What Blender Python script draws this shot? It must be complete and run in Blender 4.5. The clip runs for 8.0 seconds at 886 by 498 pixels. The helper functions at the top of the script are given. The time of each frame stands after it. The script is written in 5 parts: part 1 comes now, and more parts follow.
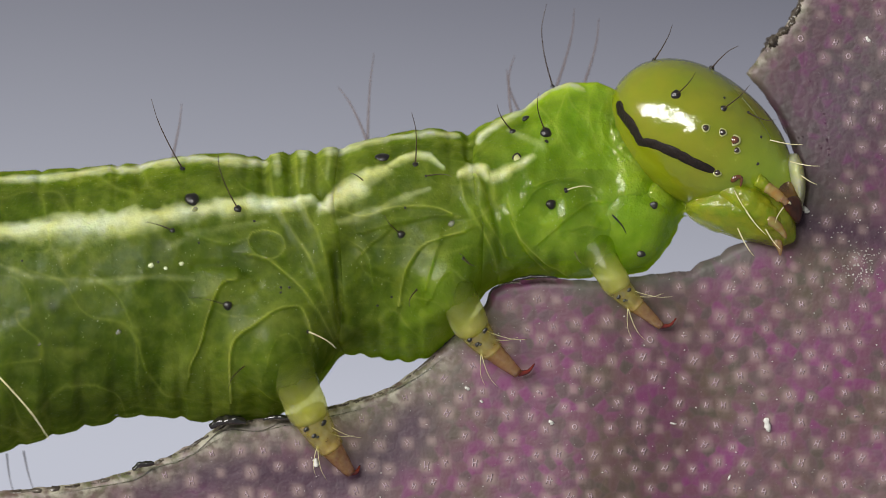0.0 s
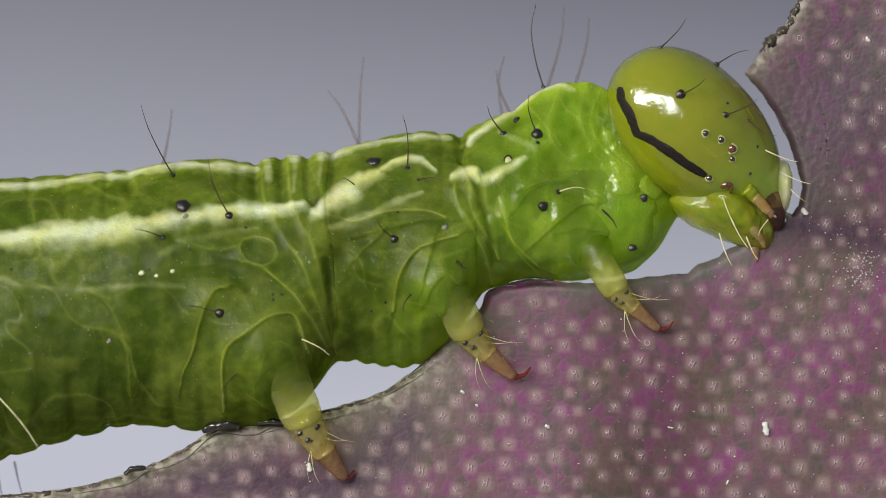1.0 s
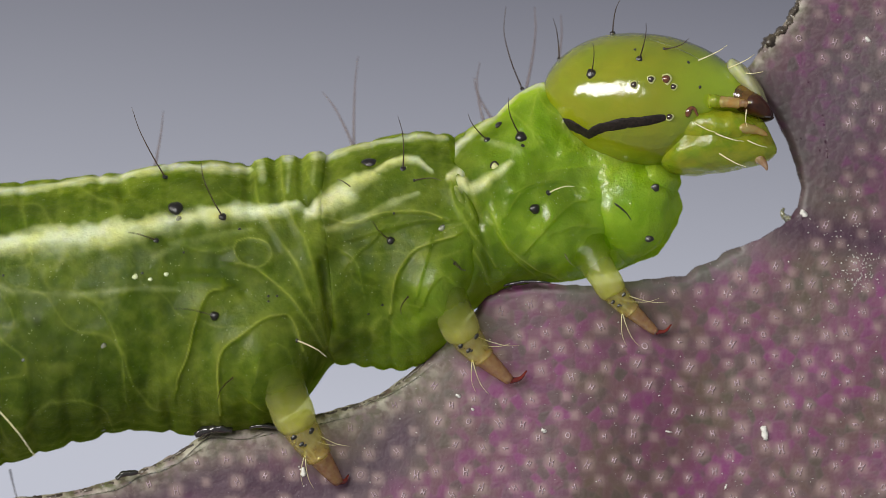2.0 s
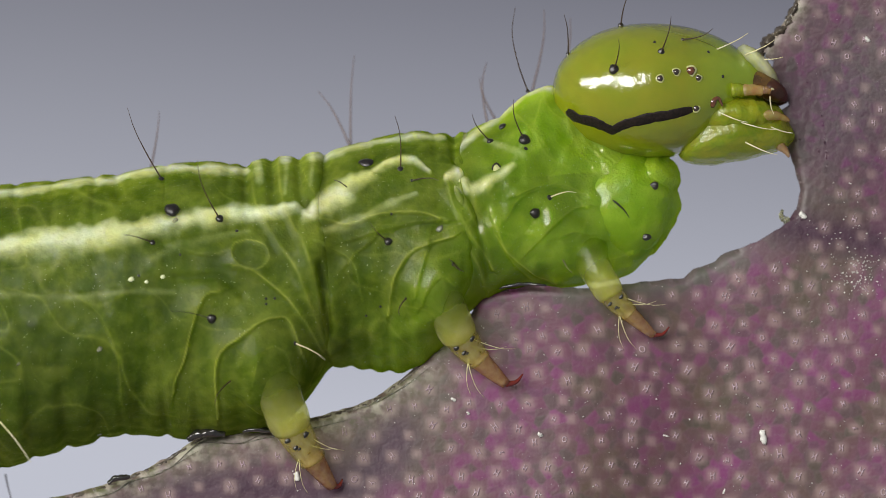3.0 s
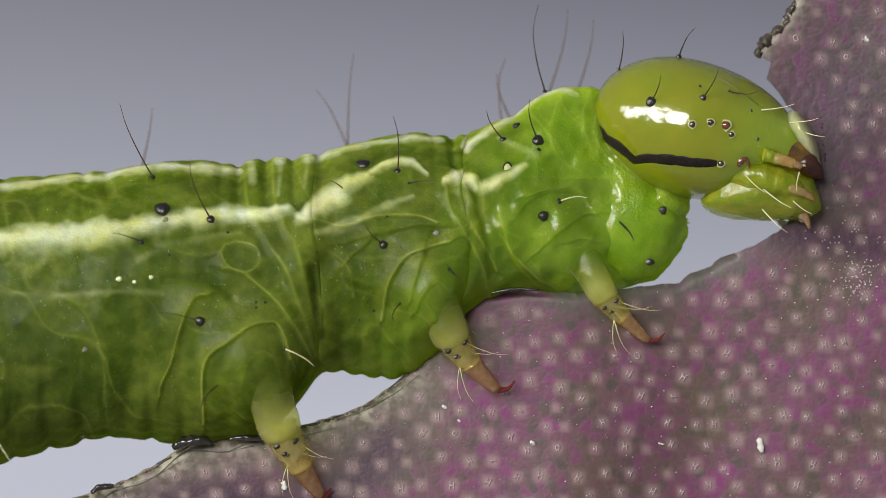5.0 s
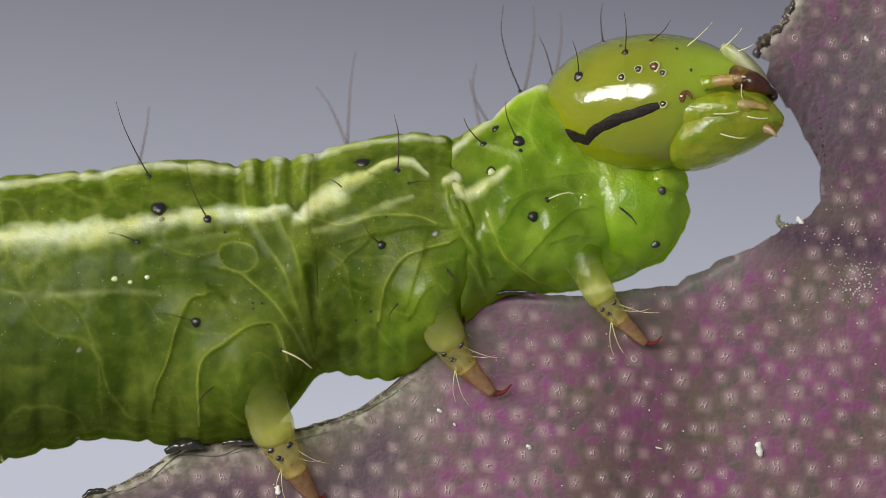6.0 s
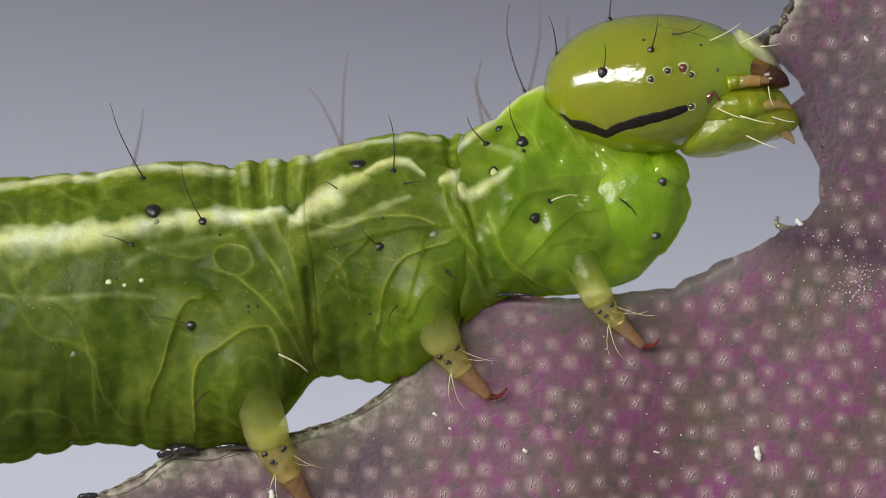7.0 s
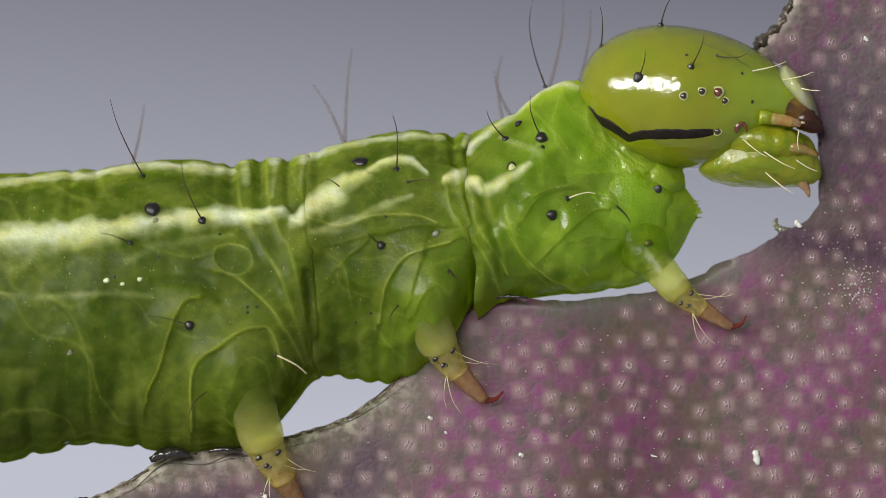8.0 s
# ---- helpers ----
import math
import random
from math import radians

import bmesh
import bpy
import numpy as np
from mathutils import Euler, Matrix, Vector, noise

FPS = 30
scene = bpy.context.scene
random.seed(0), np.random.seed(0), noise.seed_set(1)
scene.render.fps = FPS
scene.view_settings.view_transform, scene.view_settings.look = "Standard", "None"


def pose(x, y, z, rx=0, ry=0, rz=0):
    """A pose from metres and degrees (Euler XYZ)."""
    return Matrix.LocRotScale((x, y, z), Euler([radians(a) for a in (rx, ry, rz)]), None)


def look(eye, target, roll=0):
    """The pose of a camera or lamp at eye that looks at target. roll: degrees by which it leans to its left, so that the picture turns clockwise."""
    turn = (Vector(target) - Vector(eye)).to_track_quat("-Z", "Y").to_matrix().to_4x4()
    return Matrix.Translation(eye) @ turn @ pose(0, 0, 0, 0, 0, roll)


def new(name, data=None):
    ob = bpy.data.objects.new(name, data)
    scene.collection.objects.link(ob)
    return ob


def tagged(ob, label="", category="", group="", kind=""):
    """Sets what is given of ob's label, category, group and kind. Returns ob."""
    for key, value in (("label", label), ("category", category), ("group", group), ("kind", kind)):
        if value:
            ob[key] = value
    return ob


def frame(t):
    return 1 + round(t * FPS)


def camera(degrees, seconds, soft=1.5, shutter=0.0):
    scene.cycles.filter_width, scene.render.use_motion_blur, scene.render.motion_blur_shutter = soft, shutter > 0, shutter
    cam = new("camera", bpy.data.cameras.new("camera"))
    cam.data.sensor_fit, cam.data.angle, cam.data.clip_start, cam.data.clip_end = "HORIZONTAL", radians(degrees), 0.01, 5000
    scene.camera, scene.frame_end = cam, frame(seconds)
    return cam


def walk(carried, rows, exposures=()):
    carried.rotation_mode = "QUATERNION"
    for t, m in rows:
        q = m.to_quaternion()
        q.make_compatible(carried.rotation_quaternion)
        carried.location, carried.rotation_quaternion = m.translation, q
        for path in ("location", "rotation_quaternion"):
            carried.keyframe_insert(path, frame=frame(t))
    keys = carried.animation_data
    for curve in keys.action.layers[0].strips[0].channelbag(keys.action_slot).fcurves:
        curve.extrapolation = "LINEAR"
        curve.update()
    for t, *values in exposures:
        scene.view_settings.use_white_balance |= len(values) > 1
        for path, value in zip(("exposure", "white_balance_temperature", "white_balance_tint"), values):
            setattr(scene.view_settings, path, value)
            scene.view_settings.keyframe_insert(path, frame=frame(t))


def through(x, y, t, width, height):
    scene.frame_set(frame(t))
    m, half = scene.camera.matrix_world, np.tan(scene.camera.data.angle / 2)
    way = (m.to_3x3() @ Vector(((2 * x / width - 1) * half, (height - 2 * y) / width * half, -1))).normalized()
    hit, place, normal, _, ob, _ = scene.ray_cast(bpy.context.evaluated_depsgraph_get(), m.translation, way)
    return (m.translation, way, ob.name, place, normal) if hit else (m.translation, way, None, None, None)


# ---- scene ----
from mathutils import Quaternion

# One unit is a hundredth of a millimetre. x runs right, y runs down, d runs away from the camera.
U = 1e-5
REACH = 15000.0
PIVOT = (1577.0, 84.0)


def W(x, y, d=0.0):
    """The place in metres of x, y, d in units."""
    return Vector(((x - 784.0) * U, d * U, (441.0 - y) * U))


def closer(t):
    return 1.0 + 0.01085 * t


# ---- camera: slides slowly towards the upper part of the leaf ----
cam = camera(math.degrees(2 * math.atan(784.0 / REACH)), 8.0, soft=0.85)
EYE, GOAL = W(784, 441, -REACH), W(*PIVOT)
walk(cam, [(t, Matrix.Translation(GOAL + (EYE - GOAL) / closer(t)) @ pose(0, 0, 0, 90, 0, 0))
           for t in (0.0, 1.0, 2.0, 3.0, 4.0, 5.0, 6.0, 7.0, 8.0)])

# ---- light ----
scene.view_settings.exposure = 0.0
world = bpy.data.worlds.new("room")
scene.world = world
world.use_nodes = True
world.node_tree.nodes["Background"].inputs[0].default_value = (0.95, 0.97, 1.0, 1)
world.node_tree.nodes["Background"].inputs[1].default_value = 0.20


def lamp(name, at, towards, w, h, watts, colour=(1, 0.97, 0.92)):
    data = bpy.data.lights.new(name, "AREA")
    data.shape, data.size, data.size_y = "RECTANGLE", w, h
    data.energy, data.color = watts, colour
    ob = new(name, data)
    ob.matrix_world = look(at, towards)
    return ob


# a long panel of four tiles, to one side of the camera and a little above it
for i in range(4):
    lamp("panel_lamp", (-0.31 + 0.086 * i, -0.165 - 0.026 * i, 0.078), (0.002, 0, 0), 0.070, 0.085, 0.285)


# ---- materials ----
def material(name):
    m = bpy.data.materials.new(name)
    m.use_nodes = True
    return m, m.node_tree, m.node_tree.nodes["Principled BSDF"]


def node(nt, kind, **values):
    n = nt.nodes.new(kind)
    for key, value in values.items():
        n.inputs[key.replace("_", " ")].default_value = value
    return n


def mix(nt, fac, a, b):
    n = nt.nodes.new("ShaderNodeMix")
    n.data_type = "RGBA"
    for i, v in ((0, fac), (6, a), (7, b)):
        if isinstance(v, (int, float)):
            n.inputs[i].default_value = v
        elif isinstance(v, tuple):
            n.inputs[i].default_value = (*v, 1)
        else:
            nt.links.new(v, n.inputs[i])
    return n.outputs[2]


def maths(nt, op, a, b=0.0):
    n = nt.nodes.new("ShaderNodeMath")
    n.operation = op
    for i, v in ((0, a), (1, b)):
        if isinstance(v, (int, float)):
            n.inputs[i].default_value = v
        else:
            nt.links.new(v, n.inputs[i])
    return n.outputs[0]


def attr(nt, name):
    n = nt.nodes.new("ShaderNodeAttribute")
    n.attribute_name = name
    return n.outputs["Fac"]


def noise_at(nt, size, detail=3.0, rough=0.55, vector=None):
    """Noise whose grains are about size units wide."""
    n = node(nt, "ShaderNodeTexNoise", Scale=1.0 / (size * U), Detail=detail, Roughness=rough)
    if vector is None:
        vector = nt.nodes.new("ShaderNodeTexCoord").outputs["Object"]
    nt.links.new(vector, n.inputs["Vector"])
    return n.outputs["Fac"]


def ramp(nt, value, lo, hi):
    n = nt.nodes.new("ShaderNodeMapRange")
    n.inputs[1].default_value, n.inputs[2].default_value = lo, hi
    nt.links.new(value, n.inputs[0])
    return n.outputs[0]


def bump(nt, bsdf, height, size, strength=1.0):
    n = node(nt, "ShaderNodeBump", Strength=strength, Distance=size * U)
    nt.links.new(height, n.inputs["Height"])
    nt.links.new(n.outputs[0], bsdf.inputs["Normal"])
    nt.links.new(n.outputs[0], bsdf.inputs["Coat Normal"])


def flesh(b, weight, depth, radius):
    b.inputs["Subsurface Weight"].default_value = weight
    b.inputs["Subsurface Radius"].default_value = radius
    b.inputs["Subsurface Scale"].default_value = depth * U


def see_through(nt, b, share, colour):
    """Lets a share of the light pass straight through a thin skin, tinted."""
    out = nt.nodes["Material Output"]
    r = nt.nodes.new("ShaderNodeBsdfTransparent")
    if isinstance(colour, tuple):
        r.inputs["Color"].default_value = (*colour, 1)
    else:
        nt.links.new(colour, r.inputs["Color"])
    m = nt.nodes.new("ShaderNodeMixShader")
    if isinstance(share, float):
        m.inputs[0].default_value = share
    else:
        nt.links.new(share, m.inputs[0])
    nt.links.new(b.outputs[0], m.inputs[1])
    nt.links.new(r.outputs[0], m.inputs[2])
    nt.links.new(m.outputs[0], out.inputs["Surface"])


def skin_material():
    m, nt, b = material("caterpillar_skin")
    big, mid, fine = noise_at(nt, 120, 3), noise_at(nt, 26, 5), noise_at(nt, 5, 3)
    green = mix(nt, ramp(nt, big, 0.30, 0.72), (0.062, 0.104, 0.006), (0.110, 0.160, 0.015))
    green = mix(nt, maths(nt, "MULTIPLY", ramp(nt, mid, 0.42, 0.78), 0.55), green, (0.30, 0.35, 0.05))
    bright = mix(nt, ramp(nt, noise_at(nt, 55, 4), 0.34, 0.7), (0.235, 0.41, 0.006), (0.36, 0.54, 0.030))
    green = mix(nt, attr(nt, "lime"), green, bright)
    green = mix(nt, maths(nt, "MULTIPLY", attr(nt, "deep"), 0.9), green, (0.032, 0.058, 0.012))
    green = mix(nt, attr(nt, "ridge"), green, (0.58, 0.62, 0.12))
    edge = maths(nt, "ADD", attr(nt, "pale"), maths(nt, "MULTIPLY", maths(nt, "SUBTRACT", mid, 0.5), maths(nt, "MINIMUM", 0.95, maths(nt, "MULTIPLY", attr(nt, "pale"), 1.25))))
    edge = maths(nt, "MULTIPLY", ramp(nt, edge, 0.10, 0.95), ramp(nt, attr(nt, "pale"), 0.02, 0.3))
    pale = mix(nt, ramp(nt, noise_at(nt, 60, 2), 0.4, 0.65), (0.60, 0.63, 0.25), (0.64, 0.70, 0.47))
    green = mix(nt, edge, green, pale)
    dust = ramp(nt, noise_at(nt, 4, 1), 0.74, 0.79)
    green = mix(nt, maths(nt, "MULTIPLY", dust, 0.6), green, (0.6, 0.65, 0.4))
    nt.links.new(green, b.inputs["Base Color"])
    flesh(b, 0.8, 110, (0.8, 1.0, 0.2))
    b.inputs["Roughness"].default_value = 0.42
    b.inputs["IOR"].default_value = 1.40
    both = maths(nt, "ADD", maths(nt, "MULTIPLY", fine, maths(nt, "ADD", 1.1, maths(nt, "MULTIPLY", attr(nt, "lime"), 0.8))), mid)
    bump(nt, b, both, 2.6, 0.6)
    wet = node(nt, "ShaderNodeBump", Strength=0.75, Distance=2.6 * U)
    nt.links.new(maths(nt, "ADD", maths(nt, "MULTIPLY", noise_at(nt, 3.4, 2), 0.3), noise_at(nt, 20, 3)), wet.inputs["Height"])
    nt.links.new(wet.outputs[0], b.inputs["Coat Normal"])
    weight = maths(nt, "ADD", 0.03, maths(nt, "MULTIPLY", attr(nt, "lime"), 0.9))
    facing = nt.nodes.new("ShaderNodeLayerWeight").outputs["Facing"]
    nt.links.new(maths(nt, "MULTIPLY", weight, maths(nt, "SUBTRACT", 1.0, ramp(nt, facing, 0.4, 0.7))), b.inputs["Coat Weight"])
    nt.links.new(maths(nt, "MULTIPLY", 0.20, maths(nt, "SUBTRACT", 1.0, ramp(nt, facing, 0.22, 0.5))), b.inputs["Specular IOR Level"])
    b.inputs["Coat Roughness"].default_value = 0.07
    b.inputs["Coat IOR"].default_value = 1.65
    clear = maths(nt, "MULTIPLY", maths(nt, "SUBTRACT", 1.0, maths(nt, "MULTIPLY", edge, 0.75)), maths(nt, "SUBTRACT", 1.0, maths(nt, "MULTIPLY", attr(nt, "thick"), 0.85)))
    share = maths(nt, "MULTIPLY", clear, maths(nt, "ADD", maths(nt, "MULTIPLY", ramp(nt, big, 0.3, 0.7), -0.22), maths(nt, "ADD", 0.46, maths(nt, "MULTIPLY", attr(nt, "ridge"), -0.4))))
    see_through(nt, b, share, mix(nt, attr(nt, "lime"), (0.66, 0.82, 0.09), (0.80, 0.97, 0.08)))
    return m


def plain(name, colour, rough=0.35, second=None, size=12, sss=0.0, coat=0.0, relief=0.0, through=0.0):
    m, nt, b = material(name)
    n = noise_at(nt, size, 4)
    other = second or tuple(c * 0.7 for c in colour)
    nt.links.new(mix(nt, ramp(nt, n, 0.35, 0.68), colour, other), b.inputs["Base Color"])
    b.inputs["Roughness"].default_value = rough
    b.inputs["Coat Weight"].default_value = coat
    b.inputs["Coat Roughness"].default_value = 0.06
    b.inputs["Coat IOR"].default_value = 1.75
    if sss:
        flesh(b, sss, 70, (1.0, 0.9, 0.25))
    if relief:
        bump(nt, b, n, relief, 0.6)
    if through:
        see_through(nt, b, through, tuple(min(0.95, c * 1.2 + 0.3) for c in colour))
    return m


SKIN = skin_material()


def gut_material(name, film):
    m, nt, b = material(name)
    n, f = noise_at(nt, 85, 3), noise_at(nt, 22, 4)
    c = mix(nt, ramp(nt, n, 0.38, 0.64), (0.038, 0.074, 0.010), (0.099, 0.153, 0.019))
    c = mix(nt, maths(nt, "MULTIPLY", ramp(nt, f, 0.45, 0.75), 0.5), c, (0.20, 0.25, 0.03))
    c = mix(nt, attr(nt, "lime"), c, mix(nt, ramp(nt, n, 0.35, 0.65), (0.19, 0.40, 0.004), (0.32, 0.52, 0.012)))
    nt.links.new(c, b.inputs["Base Color"])
    flesh(b, 1.0, 170, (0.8, 1.0, 0.2))
    b.inputs["Roughness"].default_value = 0.6
    b.inputs["Specular IOR Level"].default_value = 0.0
    if film:
        see_through(nt, b, 0.25, mix(nt, attr(nt, "lime"), (0.80, 0.90, 0.25), (0.85, 0.97, 0.12)))
    return m


GUT, FILM = gut_material("gut", False), gut_material("gut_film", True)
HEAD = plain("head_capsule", (0.275, 0.292, 0.008), 0.16, (0.235, 0.287, 0.006), 60, 0.5, 1.0, 2.0, 0.16)
hn = HEAD.node_tree
hx = hn.nodes.new("ShaderNodeSeparateXYZ")
hn.links.new(hn.nodes.new("ShaderNodeTexCoord").outputs["Object"], hx.inputs[0])
hb = hn.nodes["Principled BSDF"]
bump(hn, hb, maths(hn, "ADD", noise_at(hn, 16, 3), maths(hn, "MULTIPLY", noise_at(hn, 70, 2), 2.5)), 1.5, 0.7)
hn.links.new(mix(hn, ramp(hn, hx.outputs[0], 45 * U, 140 * U), hb.inputs["Base Color"].links[0].from_socket, (0.31, 0.44, 0.018)), hb.inputs["Base Color"])
HEAD_SOFT = plain("mouth_flesh", (0.40, 0.42, 0.02), 0.22, (0.24, 0.36, 0.012), 26, 0.5, 0.6, 12, 0.42)
LABRUM = plain("labrum_plate", (0.54, 0.58, 0.28), 0.2, (0.66, 0.66, 0.44), 30, 0.5, 0.5, 0.0, 0.3)
JAW = plain("jaw_chitin", (0.24, 0.13, 0.025), 0.2, (0.045, 0.014, 0.006), 34, 0.2, 0.8, 5, 0.25)
BROWN = plain("brown_chitin", (0.030, 0.009, 0.005), 0.3, (0.085, 0.026, 0.010), 18, 0.0, 0.2)
PINK = plain("antenna_flesh", (0.58, 0.33, 0.12), 0.18, (0.58, 0.52, 0.20), 16, 0.4, 0.8, 3, 0.55)
BLACK = plain("black_pigment", (0.010, 0.008, 0.007), 0.5, (0.024, 0.016, 0.014), 5, 0.0, 0.0, 3)
DOT = plain("black_wart", (0.006, 0.005, 0.005), 0.34, (0.014, 0.010, 0.009), 5, 0.0, 0.25, 2)
BLACK.node_tree.nodes["Principled BSDF"].inputs["Specular IOR Level"].default_value = 0.2
EYE_RING = plain("pale_ring", (0.40, 0.42, 0.14), 0.25, (0.52, 0.53, 0.28), 8)
EYE_DARK = plain("stemma_lens", (0.015, 0.010, 0.008), 0.06, (0.05, 0.03, 0.02), 6, 0, 1.0)
EYE_BROWN = plain("stemma_brown", (0.16, 0.05, 0.015), 0.08, (0.07, 0.02, 0.01), 6, 0, 1.0)
HAIR = plain("dark_seta", (0.035, 0.018, 0.012), 0.35, (0.06, 0.035, 0.02), 20)
HAIR_FAR = plain("brown_seta", (0.16, 0.11, 0.10), 0.5, (0.20, 0.15, 0.14), 20)
HAIR_PALE = plain("pale_seta", (0.62, 0.56, 0.30), 0.25, (0.75, 0.70, 0.45), 20)
HAIR_FAR.node_tree.nodes["Principled BSDF"].inputs["Alpha"].default_value = 0.38
SHIN = plain("leg_shin", (0.68, 0.60, 0.28), 0.2, (0.56, 0.44, 0.14), 14, 0.6, 1.0, 6, 0.72)
FOOT = plain("leg_foot", (0.40, 0.22, 0.12), 0.2, (0.52, 0.36, 0.18), 12, 0.5, 0.9, 5.0, 0.48)
SEAM = plain("face_seam", (0.14, 0.165, 0.010), 0.3, (0.10, 0.12, 0.01), 20)
CLAW = plain("claw_chitin", (0.20, 0.018, 0.012), 0.2, (0.12, 0.015, 0.01), 8, 0, 0.5)


def leg_material():
    m, nt, b = material("leg_flesh")
    n = noise_at(nt, 30, 4)
    c = mix(nt, attr(nt, "along"), mix(nt, ramp(nt, n, 0.35, 0.7), (0.115, 0.165, 0.010), (0.16, 0.22, 0.02)), mix(nt, ramp(nt, n, 0.35, 0.7), (0.52, 0.54, 0.12), (0.62, 0.60, 0.24)))
    nt.links.new(c, b.inputs["Base Color"])
    flesh(b, 0.8, 110, (1.0, 1.0, 0.3))
    b.inputs["Roughness"].default_value, b.inputs["Coat Roughness"].default_value = 0.22, 0.05
    nt.links.new(attr(nt, "along"), b.inputs["Coat Weight"])
    bump(nt, b, n, 7.0, 0.6)
    see_through(nt, b, maths(nt, "SUBTRACT", 0.74, maths(nt, "MULTIPLY", attr(nt, "along"), 0.16)), mix(nt, attr(nt, "along"), (0.90, 0.97, 0.45), (0.95, 0.97, 0.62)))
    return m


LEG = leg_material()


def leaf_material():
    m, nt, b = material("leaf_skin")
    uv = nt.nodes.new("ShaderNodeUVMap")
    uv.uv_map = "lie"
    v = uv.outputs[0]

    def cells(size, feature, out):
        n = node(nt, "ShaderNodeTexVoronoi", Scale=1000.0 / size)
        n.feature = feature
        if feature == "SMOOTH_F1":
            n.inputs["Smoothness"].default_value = 0.45
        nt.links.new(v, n.inputs["Vector"])
        return n.outputs[out]

    def spread(size, detail=3.0):
        n = node(nt, "ShaderNodeTexNoise", Scale=1000.0 / size, Detail=detail)
        nt.links.new(v, n.inputs["Vector"])
        return n.outputs["Fac"]

    tint = nt.nodes.new("ShaderNodeSeparateColor")
    nt.links.new(cells(19, "SMOOTH_F1", "Color"), tint.inputs[0])
    walls = ramp(nt, cells(19, "DISTANCE_TO_EDGE", "Distance"), 0.0, 0.25)
    zone = ramp(nt, spread(170, 2), 0.38, 0.62)
    base = mix(nt, zone, (0.102, 0.071, 0.050), (0.142, 0.046, 0.088))
    base = mix(nt, maths(nt, "MULTIPLY", ramp(nt, tint.outputs[0], 0.3, 0.9), maths(nt, "ADD", maths(nt, "MULTIPLY", zone, 0.8), 0.14)),
               base, (0.175, 0.027, 0.125))
    base = mix(nt, maths(nt, "MULTIPLY", ramp(nt, tint.outputs[1], 0.4, 1.0), 0.7), base, (0.058, 0.058, 0.040))
    base = mix(nt, maths(nt, "MULTIPLY", maths(nt, "SUBTRACT", 1.0, walls), 0.15), base, (0.17, 0.11, 0.14))
    base = mix(nt, maths(nt, "MULTIPLY", attr(nt, "eaten"), 0.8), base, (0.085, 0.105, 0.078))
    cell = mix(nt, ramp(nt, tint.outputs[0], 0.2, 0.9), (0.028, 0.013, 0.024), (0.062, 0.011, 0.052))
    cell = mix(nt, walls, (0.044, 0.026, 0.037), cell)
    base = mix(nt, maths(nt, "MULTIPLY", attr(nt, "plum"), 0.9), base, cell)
    base = mix(nt, attr(nt, "vein_shade"), base, mix(nt, ramp(nt, tint.outputs[1], 0.3, 0.9), (0.036, 0.009, 0.028), (0.056, 0.020, 0.044)))
    base = mix(nt, attr(nt, "halo"), base, (0.34, 0.24, 0.228))
    base = mix(nt, attr(nt, "scar"), base, mix(nt, ramp(nt, spread(16, 5), 0.4, 0.6), mix(nt, ramp(nt, spread(34, 3), 0.4, 0.6), (0.12, 0.085, 0.065), (0.115, 0.125, 0.055)), mix(nt, ramp(nt, spread(40, 2), 0.4, 0.62), (0.40, 0.38, 0.29), (0.21, 0.16, 0.15))))
    base = mix(nt, maths(nt, "MULTIPLY", ramp(nt, spread(8, 3), 0.55, 0.8), 0.2), base, (0.24, 0.16, 0.16))
    dust = ramp(nt, spread(3.2, 1), 0.77, 0.80)
    base = mix(nt, maths(nt, "MULTIPLY", dust, 0.6), base, (0.6, 0.55, 0.58))
    nt.links.new(base, b.inputs["Base Color"])
    b.inputs["Roughness"].default_value = 0.48
    h = maths(nt, "ADD", maths(nt, "MULTIPLY", walls, 0.25), spread(6, 4))
    bump(nt, b, h, 1.1, 0.45)
    return m


LEAF = leaf_material()
PORE = plain("stoma_wall", (0.50, 0.38, 0.43), 0.35, (0.38, 0.27, 0.33), 10)
FLAKE = plain("dry_leaf_flakes", (0.040, 0.028, 0.020), 0.5, (0.12, 0.10, 0.075), 13, 0, 0.3, 4)
fl = FLAKE.node_tree
pick = fl.nodes.new("ShaderNodeNewGeometry").outputs["Random Per Island"]
fb = fl.nodes["Principled BSDF"]
fl.links.new(mix(fl, maths(fl, "MULTIPLY", ramp(fl, pick, 0.5, 1.0), 0.8), fb.inputs["Base Color"].links[0].from_socket, (0.36, 0.36, 0.26)), fb.inputs["Base Color"])
DRY = plain("dry_crust", (0.024, 0.016, 0.012), 0.45, (0.10, 0.08, 0.055), 16, 0, 0.3, 7)
TAR = plain("black_lump", (0.008, 0.008, 0.009), 0.18, (0.035, 0.030, 0.026), 14, 0, 0.8, 5)
CRUMB = plain("white_crumb", (0.75, 0.74, 0.70), 0.5, (0.55, 0.54, 0.5), 6)
GLINT = plain("pale_glint", (0.70, 0.74, 0.48), 0.2, (0.50, 0.56, 0.26), 6, 0, 0.8)
CRUST = plain("dried_sap", (0.38, 0.38, 0.28), 0.2, (0.10, 0.10, 0.06), 7, 0.3, 0.6, 5, 0.3)


